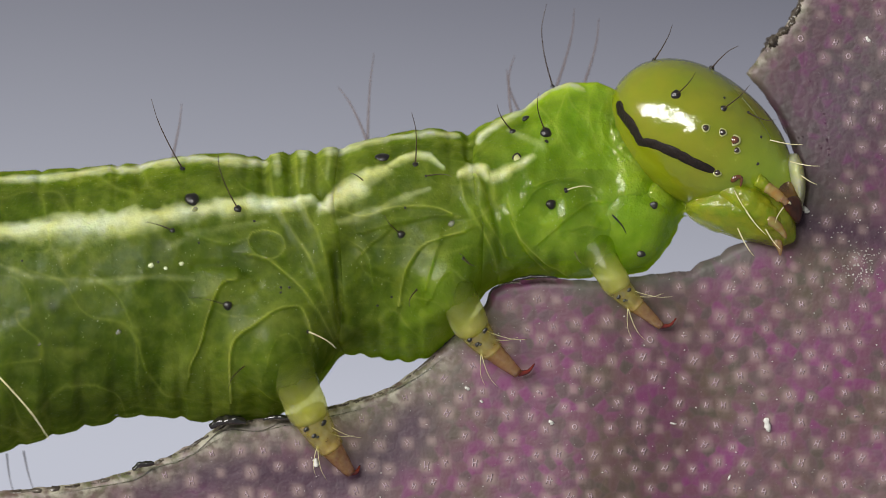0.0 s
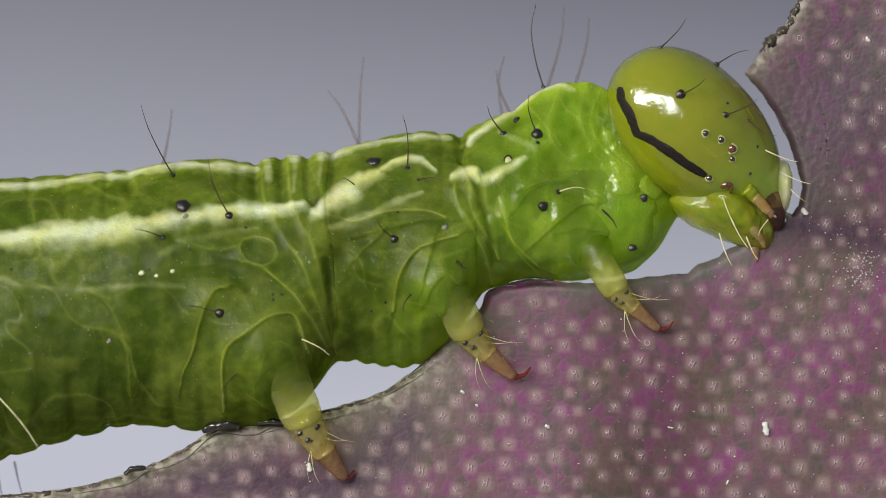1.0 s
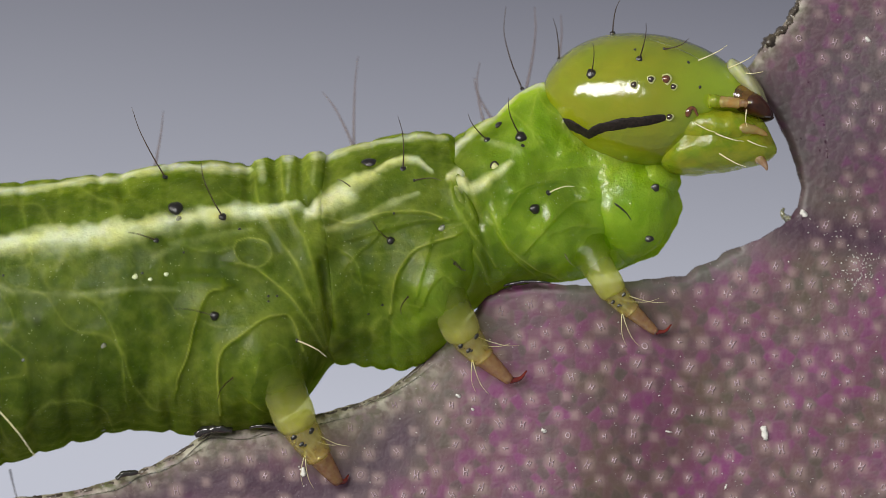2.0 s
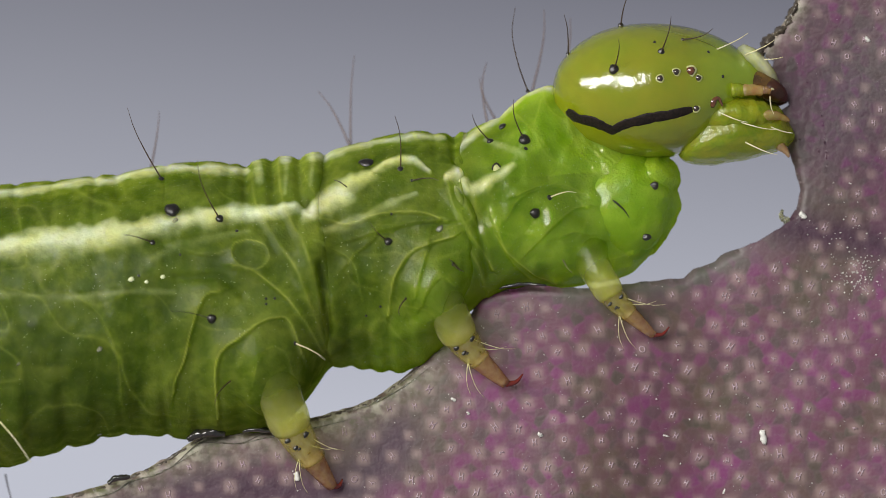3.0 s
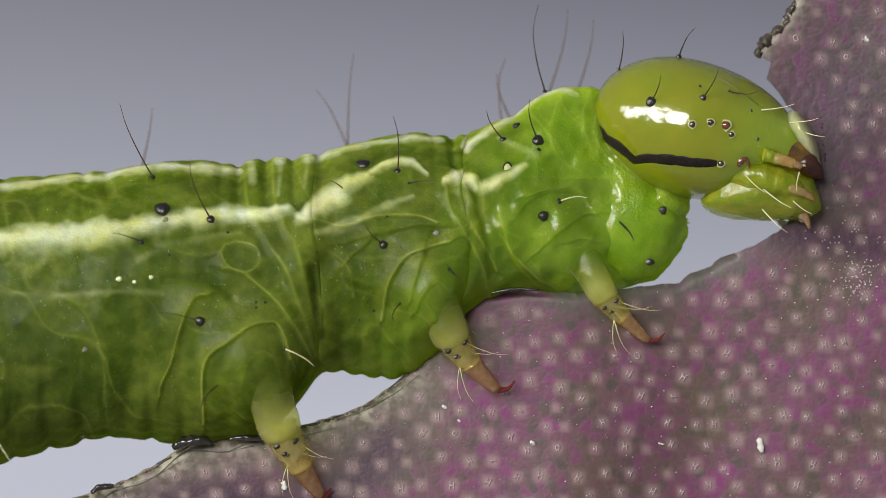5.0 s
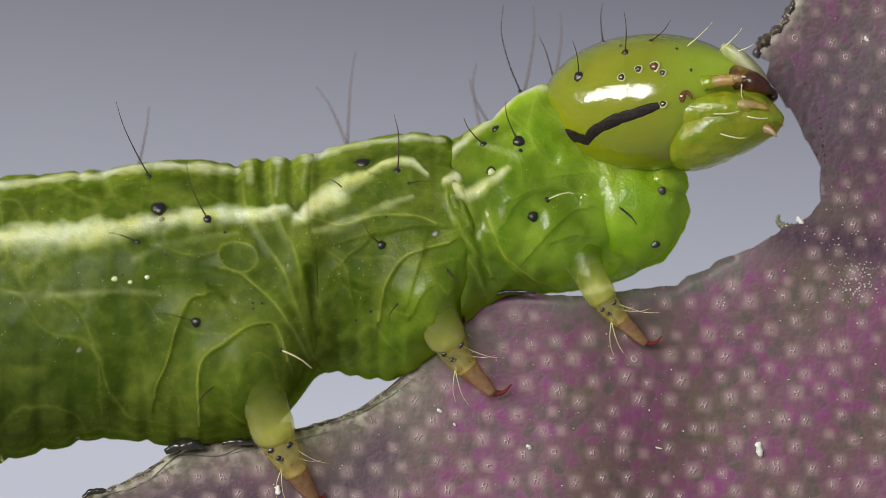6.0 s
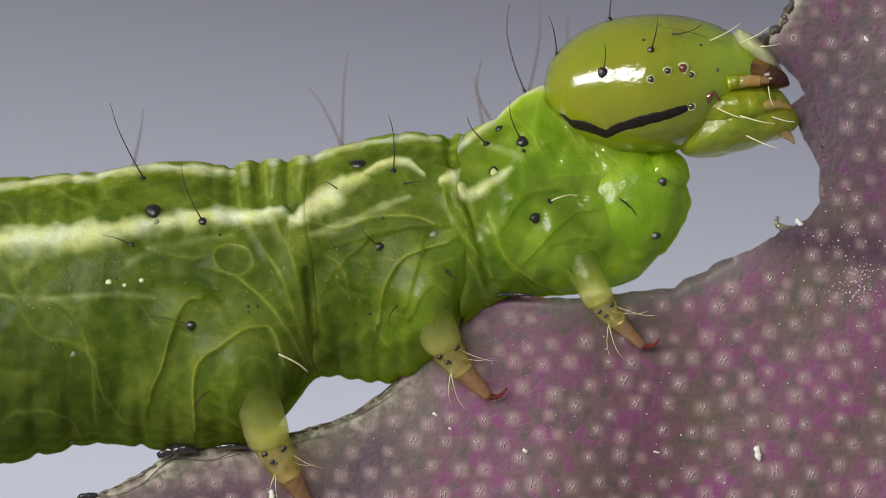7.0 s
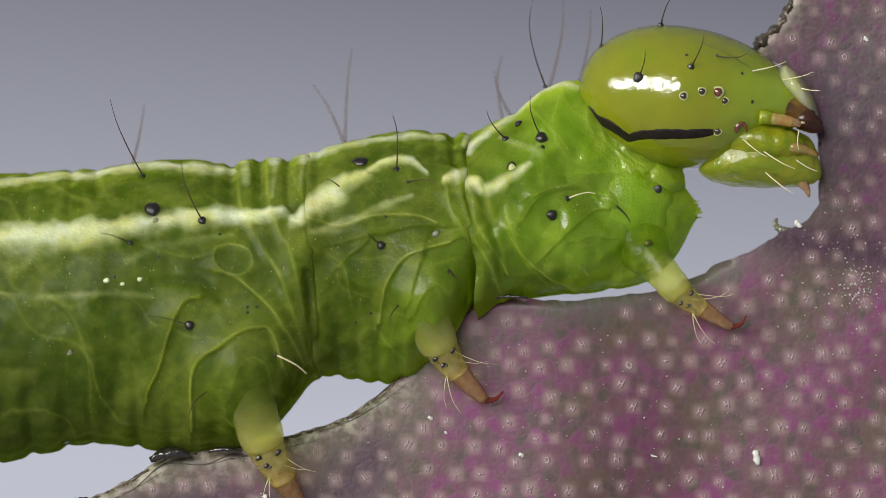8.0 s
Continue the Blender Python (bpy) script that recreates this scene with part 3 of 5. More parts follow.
def softened(t, reach=14.0):
    x = np.arange(t[0, 0], t[-1, 0] + 1, 3.0)
    y = np.interp(x, t[:, 0], t[:, 1])
    k = np.exp(-(np.arange(-14, 15) * 3.0 / reach) ** 2)
    pad = np.concatenate([np.full(14, y[0]), y, np.full(14, y[-1])])
    return np.column_stack([x, np.convolve(pad, k / k.sum(), "valid")])


TOP, LOW, WIDE = softened(TOP), softened(LOW), softened(WIDE, 24.0)
CREASES = table("75,4 140,3 210,5 250,3 330,3 440,3 468,5 513,6 560,7 606,5 680,3 745,3 795,4 828,8 870,3 925,3")
UNDER = table("35,5 92,6 150,6 208,6 250,4 322,6 375,4 640,5 672,4 705,5 742,5 1062,4")


def section(x):
    top, low = np.interp(x, TOP[:, 0], TOP[:, 1]), np.interp(x, LOW[:, 0], LOW[:, 1])
    for at, deep in CREASES:
        top = top + deep * np.exp(-((x - at) / 8.0) ** 2) - 0.35 * deep * np.exp(-((x - at) / 26.0) ** 2)
    for at, deep in UNDER:
        low = low - deep * np.exp(-((x - at) / 9.0) ** 2)
    return top, low, np.interp(x, WIDE[:, 0], WIDE[:, 1])


# folds of the skin: line, half width, height, how yellow
FOLDS = []


def fold(width, height, yellow, text):
    p = table(text)
    FOLDS.append(([tuple(q[:2]) for q in smooth_path(np.column_stack([p, np.zeros(len(p))]), 2 * len(p) + 3)], width, height, 0.52 * yellow))


fold(5, 7, 0.85, "334,664 337,644 354,608 365,564 381,520 396,499 418,494")
fold(5, 8, 0.90, "409,708 406,630 417,592 453,567 486,545 519,538 533,541 545,560 556,590")
fold(5, 6, 0.60, "440,452 470,458 495,475 533,508 555,535 571,557 590,590")
fold(9, 7, 0.40, "478,300 482,345 497,375 516,409 549,458 566,502 582,540 596,580")
fold(9, 7, 0.42, "524,280 528,340 545,385 562,414 578,464 592,530 604,590")
fold(4, 4, 0.55, "445,415 470,410 497,418 505,438 492,455 468,460 448,448 440,430 445,415")
fold(5, 5, 0.60, "586,374 613,378 642,385 686,372 724,366 773,369 800,380")
fold(5, 5, 0.2, "640,412 666,404 700,396 734,388 773,381 812,384")
fold(4, 4, 0.50, "640,450 655,432 671,421 690,404")
fold(5, 7, 0.85, "706,540 708,522 715,482 729,456 749,433 778,421 822,409")
fold(4, 5, 0.2, "752,505 760,476 769,452 780,420")
fold(4, 6, 0.60, "962,418 977,402 1006,378 1045,357 1066,356")
fold(5, 6, 0.35, "816,330 826,363 851,402 872,440 880,478")
fold(5, 6, 0.35, "838,325 852,372 876,410 896,450")
fold(4, 5, 0.40, "900,360 914,400 930,440 962,476")
fold(4, 4, 0.35, "945,330 985,316 1030,318 1060,335")
fold(4, 4, 0.2, "600,420 625,430 650,452 660,500")
fold(4, 4, 0.2, "180,500 215,535 240,600 246,680")
fold(4, 4, 0.25, "346,420 400,432 440,425")
fold(4, 5, 0.40, "455,668 490,690 512,700")
fold(4, 5, 0.70, "905,392 931,430 972,466 1012,488")
fold(4, 4, 0.40, "925,366 951,334 993,319 1034,324 1052,345")
fold(4, 2, 0.30, "1000,170 985,220 1000,262 1040,290")
fold(3, 4, 0.30, "1010,400 1040,392 1068,400")
fold(4, 2, 0.25, "470,640 482,600 505,580 530,590 540,620")
fold(3, 4, 0.40, "762,520 775,490 800,470 822,480")
fold(6, 2, 0.25, "1050,160 1042,210 1060,260 1085,300")
fold(6, 2, 0.25, "1078,150 1072,210 1085,250 1100,290")

fold(3, 2, 0.35, "1068,178 1060,215 1073,250 1098,276")
fold(3, 2, 0.35, "1092,188 1082,225 1098,262 1120,285")

# hollows: line, half width, depth
HOLLOWS = [([(590, 452), (596, 500), (602, 560)], 7, 14), ([(512, 272), (519, 348)], 11, 4.5), ([(560, 270), (566, 348)], 11, 5.5), ([(466, 285), (474, 335)], 10, 3), ([(607, 262), (604, 330)], 10, 3),
           ([(830, 280), (862, 330), (880, 400), (888, 460)], 6, 8), ([(566, 345), (575, 365)], 6, 8), ([(385, 275), (392, 320)], 9, 4),
           ([(240, 290), (250, 330)], 9, 4), ([(345, 470), (420, 470), (455, 500)], 8, 5), ([(640, 480), (690, 500), (700, 560)], 12, 6)]
# swellings: centre, half sizes, height
SWELLS = [(500, 630, 85, 80, 42), (790, 500, 55, 60, 34), (1030, 425, 60, 58, 26), (660, 330, 60, 40, 10), (735, 300, 45, 35, 8), (300, 430, 70, 40, 9),
          (430, 330, 50, 40, 6), (470, 435, 32, 24, 7), (925, 290, 40, 40, 8), (965, 245, 40, 45, 8), (985, 365, 45, 40, 9), (120, 430, 80, 50, 7), (575, 320, 24, 50, 7),
          (580, 430, 30, 40, 10), (850, 312, 18, 26, 9), (680, 470, 50, 40, 8), (60, 620, 80, 80, 8), (200, 640, 60, 90, 7), (840, 450, 30, 50, 9)]
# pale stripes, and painted sheen among them: line with half widths
STRIPES_AND_SHEEN = []


def stripe(strength, text):
    p = table(text)
    STRIPES_AND_SHEEN.append((strength, [tuple(v) for v in p[:, :2]], p[:, 2]))


stripe(1.0, "-800,470,16 -140,420,20 0,412,20 60,406,20 130,402,24 200,392,26 260,386,19 320,379,16 350,372,18 400,364,16 450,364,14 490,365,11 520,360,11 550,356,11")
stripe(1.0, "572,368,11 603,351,22 632,334,17")
stripe(0.9, "630,332,15 655,314,14 684,304,12")
stripe(0.9, "690,298,8 708,285,9 733,278,9 760,281,9 784,298,5")
stripe(0.9, "814,308,6 834,301,13 854,304,12 862,316,6")
stripe(0.8, "872,314,10 894,306,12 920,296,10 944,280,7")
stripe(0.3, "938,286,9 958,254,8 967,226,6")
stripe(0.85, "-800,400,9 -140,326,9 0,318,9 55,316,9 110,312,9 165,304,9 192,300,10 231,301,8 275,290,9 330,280,9 385,282,9 440,287,9 470,290,6")
stripe(0.45, "488,280,11 492,312,8")
stripe(0.75, "537,262,15 537,276,11")
stripe(0.3, "538,280,11 534,335,7")
stripe(0.7, "582,258,15 583,272,11")
stripe(0.28, "583,276,11 578,322,7")
stripe(0.65, "592,268,8 632,260,8 690,244,7 760,237,7 812,242,7")
stripe(0.75, "845,252,7 852,240,9 889,215,8 923,194,7 952,174,6 972,160,6 1006,150,6 1032,156,5")
stripe(0.28, "-140,450,8 0,469,9 55,491,9 165,499,10 275,491,9 340,494,8")
stripe(0.35, "900,232,7 960,262,12")
# these two paint the milky sheen of the flank as weak pale bands
stripe(0.40, "600,395,10 660,380,14 720,350,12 760,335,9")
stripe(0.25, "300,440,12 350,415,14 420,400,12 470,395,9")
# dark patches: gut showing through, and shade painted into creases and flank
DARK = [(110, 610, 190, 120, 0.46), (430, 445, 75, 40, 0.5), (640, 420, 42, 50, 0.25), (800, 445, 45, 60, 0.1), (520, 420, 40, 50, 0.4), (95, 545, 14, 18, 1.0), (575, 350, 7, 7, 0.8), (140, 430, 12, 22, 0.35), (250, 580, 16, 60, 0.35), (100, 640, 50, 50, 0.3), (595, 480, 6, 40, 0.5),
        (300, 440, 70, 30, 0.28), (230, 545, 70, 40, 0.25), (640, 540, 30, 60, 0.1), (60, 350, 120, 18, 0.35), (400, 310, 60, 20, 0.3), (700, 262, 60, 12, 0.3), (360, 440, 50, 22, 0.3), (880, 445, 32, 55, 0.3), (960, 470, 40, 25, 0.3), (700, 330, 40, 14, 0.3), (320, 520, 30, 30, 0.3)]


def speckle(px, py, size, seed):
    """Smooth noise from -1 to 1 with grains of that size."""
    u, v = px / size + 100.0, py / size + 100.0
    i, j = np.floor(u).astype(np.int64), np.floor(v).astype(np.int64)
    f, g = u - i, v - j
    f, g = f * f * (3 - 2 * f), g * g * (3 - 2 * g)

    def corner(a, b):
        k = np.sin(a * 127.1 + b * 311.7 + seed * 74.7) * 43758.5453
        return 2 * (k - np.floor(k)) - 1
    return (corner(i, j) * (1 - f) + corner(i + 1, j) * f) * (1 - g) + (corner(i, j + 1) * (1 - f) + corner(i + 1, j + 1) * f) * g


def near_line(px, py, line, reach):
    p = np.array(line)
    return (px > p[:, 0].min() - reach) & (px < p[:, 0].max() + reach) & (py > p[:, 1].min() - reach) & (py < p[:, 1].max() + reach)


def relief(px, py):
    """Height and colours of the skin; the dark ones hold painted shade too."""
    up = np.zeros(px.shape)
    ridge = np.zeros(px.shape)
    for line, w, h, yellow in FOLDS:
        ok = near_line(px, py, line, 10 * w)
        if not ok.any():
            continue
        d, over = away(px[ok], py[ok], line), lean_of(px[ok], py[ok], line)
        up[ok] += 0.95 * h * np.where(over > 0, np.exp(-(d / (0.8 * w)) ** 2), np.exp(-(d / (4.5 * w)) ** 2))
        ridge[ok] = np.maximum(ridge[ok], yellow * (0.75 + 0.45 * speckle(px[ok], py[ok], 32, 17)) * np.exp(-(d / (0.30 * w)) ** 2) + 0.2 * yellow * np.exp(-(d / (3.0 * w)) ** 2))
    for line, w, h in HOLLOWS:
        ok = near_line(px, py, line, 4 * w)
        up[ok] -= h * np.exp(-(away(px[ok], py[ok], line) / w) ** 2)
    for cx, cy, rx, ry, h in SWELLS:
        up += h * np.exp(-(((px - cx) / rx) ** 2 + ((py - cy) / ry) ** 2) ** 1.5)
    pale = np.zeros(px.shape)
    wander = 1 + 0.4 * speckle(px, py, 34, 31) + 0.2 * speckle(px, py, 12, 33)
    for strength, line, half in STRIPES_AND_SHEEN:
        ok = near_line(px, py, line, 60)
        if not ok.any():
            continue
        qx, qy, best = px[ok], py[ok], pale[ok]
        for i in range(len(line) - 1):
            (ax, ay), (bx, by) = line[i], line[i + 1]
            dx, dy = bx - ax, by - ay
            f = np.clip(((qx - ax) * dx + (qy - ay) * dy) / (dx * dx + dy * dy), 0, 1)
            d = np.hypot(qx - ax - f * dx, qy - ay - f * dy)
            w = 0.86 * (half[i] + (half[i + 1] - half[i]) * f) * wander[ok]
            below = dx * (qy - ay) - dy * (qx - ax) > 0
            best = np.maximum(best, strength * np.where(below, np.exp(-(d / (1.15 * np.maximum(w, 2))) ** 1.6), np.exp(-(d / (0.95 * np.maximum(w, 2))) ** 2.4)))
        pale[ok] = best
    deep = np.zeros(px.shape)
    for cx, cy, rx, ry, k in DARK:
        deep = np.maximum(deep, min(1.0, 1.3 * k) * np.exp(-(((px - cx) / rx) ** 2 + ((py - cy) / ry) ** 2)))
    lime = 0.08 + 0.92 * np.maximum(ease(px, 800, 1075), ease(px + 0.8 * (py - 350), 780, 1040))
    up += 2.2 * np.sin(px * 0.105 + 1.3 * np.sin(py * 0.02)) * np.exp(-((py - 700) / 70.0) ** 2)
    up += 3.0 * pale
    bx, by = px + 16 * speckle(px, py, 60, 5), py + 16 * speckle(px, py, 60, 6)
    net = 1 - np.abs(speckle(bx * 0.8 - by * 0.35, by, 52, 2))
    fine = 1 - np.abs(speckle(bx, by * 0.7 + bx * 0.3, 21, 3))
    zone = np.clip(0.5 + 0.8 * speckle(px, py, 110, 9), 0, 1)
    up += (0.9 * net ** 3 + 0.4 * fine ** 3 * zone) + (2.2 + 5.0 * lime) * speckle(px, py, 40, 4) + (0.9 + 2.8 * lime) * speckle(px, py, 17, 7)
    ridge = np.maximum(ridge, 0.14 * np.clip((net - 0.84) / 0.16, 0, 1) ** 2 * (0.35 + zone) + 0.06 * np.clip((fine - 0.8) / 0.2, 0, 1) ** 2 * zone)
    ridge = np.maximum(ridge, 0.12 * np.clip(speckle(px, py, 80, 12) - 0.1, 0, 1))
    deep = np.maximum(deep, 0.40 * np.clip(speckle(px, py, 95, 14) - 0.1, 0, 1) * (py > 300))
    up += 3.5 * speckle(px, py, 13, 41) * np.exp(-((px - 1082) / 34.0) ** 2 - ((py - 235) / 55.0) ** 2)
    return up, ridge, pale, deep, lime


def body_segment(name, left, right, pivot, parent, step=4.0, near=250, far=44, tuck=22.0, hem=0.11, hem_left=0.11, label=""):
    """A stretch of the body between two slanting borders (x at the back, x at the belly)."""
    ang = np.concatenate([np.linspace(0, math.pi, near, endpoint=False), np.linspace(math.pi, 2 * math.pi, far, endpoint=False)])
    length = max(right[0] - left[0], right[1] - left[1])
    n = max(12, int(length / step))
    u = np.linspace(0, 1, n)[:, None]
    c = np.cos(ang)[None, :]
    lo = left[0] * (1 + c) / 2 + left[1] * (1 - c) / 2
    hi = right[0] * (1 + c) / 2 + right[1] * (1 - c) / 2
    wave = (5.0 * np.sin(4 * ang + 0.6) + 3.0 * np.sin(9 * ang + left[0]))[None, :]
    lo, hi = lo + wave, hi + wave
    x = lo + u * (hi - lo)
    top, low, wide = section(x)
    end = np.minimum(x - lo, hi - x)
    shrink = 1 - np.where(hi - x < x - lo, hem, hem_left) * (1 - np.clip(end / tuck, 0, 1)) ** 2.2
    zc, h = (top + low) / 2, (low - top) / 2 * shrink
    w = wide * shrink
    y = zc - h * c
    s = np.sin(ang)[None, :]
    d = -w * np.sign(s) * np.abs(s) ** 0.86
    seen = 784 + (x - 784) * REACH / (REACH - np.abs(d)), 441 + (y - 441) * REACH / (REACH - np.abs(d))
    up, ridge, pale, deep, lime = relief(*seen)
    ny, nd = -c / (h + 1), -s / (w + 1)
    ln = np.hypot(ny, nd)
    flank = np.abs(s) ** 0.7
    y = y + up * ny / ln * (0.25 + 0.75 * flank)
    d = d + up * nd / ln * (0.25 + 0.75 * flank)
    grid = x.shape
    p = np.stack([x.ravel(), y.ravel(), d.ravel()], 1)
    caps = [p[:grid[1]].mean(0), p[-grid[1]:].mean(0)]
    p = np.vstack([p, caps])
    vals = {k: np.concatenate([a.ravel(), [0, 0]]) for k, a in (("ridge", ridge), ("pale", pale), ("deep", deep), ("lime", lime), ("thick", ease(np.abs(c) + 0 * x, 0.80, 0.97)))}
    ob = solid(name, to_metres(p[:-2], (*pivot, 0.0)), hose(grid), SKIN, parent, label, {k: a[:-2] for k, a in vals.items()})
    ob.location = W(*pivot)
    # the dark gut inside, in a filmy and a dense layer
    lo, hi = max(left) + 14, min(right) - 10
    xs, around = np.linspace(lo - 8, min(hi + 8, 1110), 60), np.linspace(0, 2 * math.pi, 60, endpoint=False)
    top, low, wide = section(xs)
    shade = np.concatenate([np.repeat(ease(xs, 760, 1040), 60), [0, 0]])
    for name, k0, mat in (("gut_film", 0.966, FILM), ("gut", 0.935, GUT)):
        full = np.interp(xs, [-800, 560, 900, 1110], [k0, k0, k0 - 0.05, k0 - 0.25])
        q = []
        for a, t, l, w, k in zip(xs, top, low, wide, full):
            for g in around:
                e = k * (1 + 0.005 * math.sin(a * 0.05 + 3 * g) + 0.004 * math.sin(a * 0.11 - 5 * g))
                q.append((a, (t + l) / 2 - (l - t) / 2 * e * math.cos(g), -w * e * math.sin(g)))
        q += [(xs[0], (top[0] + low[0]) / 2, 0), (xs[-1], (top[-1] + low[-1]) / 2, 0)]
        solid(name, to_metres(q, (*pivot, 0.0)), rings((60, 60)), mat, ob, "dark green gut showing through the skin", {"lime": shade})
    return ob


def flank(x, y, up=None):
    """The depth of the near side of the body where it is seen at x, y, and the true x, y."""
    d, tx, ty = 0.0, float(x), float(y)
    for _ in range(4):
        top, low, wide = section(tx)
        zc, h = (top + low) / 2, (low - top) / 2
        c = max(-0.999, min(0.999, (zc - ty) / h))
        if up is None:
            up = float(relief(np.array([float(x)]), np.array([float(y)]))[0][0])
        s = math.sqrt(1 - c * c)
        d = -wide * s ** 0.86 - up * (0.25 + 0.75 * s ** 0.7) * s
        tx, ty = 784 + (x - 784) * (REACH + d) / REACH, 441 + (y - 441) * (REACH + d) / REACH
    return tx, ty, d


HIND_AT, REAR_AT, MID_AT, FORE_AT, THROAT_AT = (-300, 560), (340, 500), (700, 430), (960, 330), (1140, 390)
hind = body_segment("hind_abdomen", (-800, -800), (-90, -60), HIND_AT, caterpillar, 16, 60, 30)
rear = body_segment("abdomen", (-130, -110), (606, 618), REAR_AT, caterpillar, 2.5, hem=0.065, label="green ringed hind body with a pale side stripe")
middle = body_segment("middle_thorax", (584, 600), (852, 872), MID_AT, caterpillar, 2.5, tuck=26.0, hem=0.17, hem_left=0.055)
fore = body_segment("fore_thorax", (820, 846), (1212, 1212), FORE_AT, caterpillar, 2.5, tuck=30.0, hem_left=0.09, label="bright lime-green front body segment")


def rel(points, at):
    return to_metres(points, (*at, 0.0))


def lump(name, centre, size, at, parent, mat, label="", bumps=0.08, seed=1.0, values=None, nu=56, nv=72):
    """A soft uneven lump."""
    p = []
    for i in range(1, nu):
        a = math.pi * i / nu
        for j in range(nv):
            b = 2 * math.pi * j / nv
            v = Vector((math.cos(a), math.sin(a) * math.cos(b), math.sin(a) * math.sin(b)))
            k = 1 + bumps * (noise.noise(v * 2.2 + Vector((seed, 0, 0))) + 0.5 * noise.noise(v * 6 + Vector((0, seed, 0))))
            p.append((centre[0] + size[0] * v[0] * k, centre[1] + size[1] * v[1] * k, centre[2] + size[2] * v[2] * k))
    p += [(centre[0] + size[0], centre[1], centre[2]), (centre[0] - size[0], centre[1], centre[2])]
    vals = {k: [v] * len(p) for k, v in (values or {}).items()}
    ob = solid(name, rel(p, at), rings((nu - 1, nv)), mat, parent, label, vals)
    return ob


LIME = {"ridge": 0.0, "pale": 0.0, "deep": 0.0, "lime": 1.0}
throat = lump("throat", (1098, 384, -2), (98, 104, 92), THROAT_AT, caterpillar, SKIN, "bulging translucent lime-green throat", 0.06, 3.3, LIME)
throat.location = W(*THROAT_AT)
throat_fold = lump("throat_fold", (1150, 352, -2), (52, 50, 70), THROAT_AT, throat, SKIN, "", 0.06, 5.1, LIME, 44, 60)


# ---- dots and hairs ----
def dot(name, x, y, d, r, at, parent, mat, squash=0.45, stretch=1.0, lean=0.0, label="", facing=(0.0, 0.0, -1.0)):
    """A low dome on a skin that faces that way."""
    n = np.array(facing, float) / np.linalg.norm(facing)
    u = np.cross(n, (0.0, 1.0, 0.0))
    u /= np.linalg.norm(u)
    v = np.cross(n, u)
    u, v = u * math.cos(lean) + v * math.sin(lean), v * math.cos(lean) - u * math.sin(lean)
    c, p, rows, k = np.array((x, y, d), float), [], 5, 16
    for i in range(rows):
        a = 0.5 * math.pi * (1 - i / rows) * 1.15
        for j in range(k):
            b = 2 * math.pi * j / k
            e = 1 + 0.07 * math.sin(3 * b + x) + 0.04 * math.sin(5 * b + y)
            p.append(c + r * stretch * e * math.sin(a) * math.cos(b) * u + r * e * math.sin(a) * math.sin(b) * v + squash * r * math.cos(a) * n)
    p += [c - 0.5 * r * n, c + squash * r * n]
    return solid(name, rel(p, at), rings((rows, k)), mat, parent, label)


def skin_facing(x, y):
    a, b, c, d = (np.array(flank(*q)) for q in ((x - 6, y), (x + 6, y), (x, y - 6), (x, y + 6)))
    n = np.cross(b - a, d - c)
    return n if n[2] < 0 else -n


def seta(base, tip, at, parent, mat, r=1.7, bend=6.0, label=""):
    """A tapering bent hair from base to tip, both x, y, d."""
    b, t = np.array(base, float), np.array(tip, float)
    side = np.array([-(t - b)[1], (t - b)[0], 0.0])
    side /= np.linalg.norm(side) + 1e-9
    pts = smooth_path([b, b * 0.66 + t * 0.34 + side * bend * 0.8, b * 0.3 + t * 0.7 + side * bend, t], 12)
    tv, tf = tube(pts, [r * (1 - 0.72 * i / 11) for i in range(12)], 6)
    return solid("seta", rel(tv, at), tf, mat, parent, label)


def hair_dot(parent, at, x, y, r, tip=None, mat=None, bend=6.0, out=40.0, thick=1.35):
    tx, ty, d = flank(x, y)
    dot("black_dot", tx, ty, d - 0.15 * r, r, at, parent, DOT, 0.62, facing=skin_facing(x, y))
    if tip:
        seta((tx, ty, d), (tip[0], tip[1], d - out), at, parent, mat or HAIR, thick, bend)


for x, y, r, tip, mat, bend, out in (
        (323, 299, 5, (272, 178), HAIR, -5, 10), (421, 370, 7, (392, 272), HAIR, -7, 60), (305, 408, 5, (266, 394), HAIR, 2, 40), (403, 541, 8, (343, 525), HAIR_FAR, 3, 70),
        (436, 646, 4, (411, 684), HAIR, 6, 60), (340, 353, 13, None, HAIR, 0, 0), (545, 587, 4, (598, 613), HAIR_PALE, -3, 60), (560, 630, 4, (545, 570), HAIR, 5, 40),
        (450, 392, 3, None, HAIR, 0, 0)):
    hair_dot(rear, REAR_AT, x, y, r, tip, mat, bend, out)
for x, y, r, tip, mat, bend, out in (
        (735, 292, 6, (729, 202), HAIR, 5, 30), (645, 322, 5, (622, 308), HAIR, 2, 20), (754, 312, 3, (800, 315), HAIR, -4, 40), (710, 415, 7, (682, 382), HAIR, -3, 50),
        (738, 513, 4, (726, 542), HAIR, 5, 40), (840, 488, 5, (812, 448), HAIR, 4, 60), (820, 458, 3, (838, 470), HAIR, 2, 30)):
    hair_dot(middle, MID_AT, x, y, r, tip, mat, bend, out)
for x, y in ((39, 462), (352, 430), (280, 464), (717, 368), (497, 509), (512, 509), (497, 518), (668, 541), (693, 526)):
    hair_dot(rear if x < 600 else middle, REAR_AT if x < 600 else MID_AT, x, y, 2.3)
tx, ty, td = flank(677, 280)
dot("black_dot", tx, ty, td - 2, 11, MID_AT, middle, DOT, 0.62, 1.25, -0.1, facing=skin_facing(677, 280))
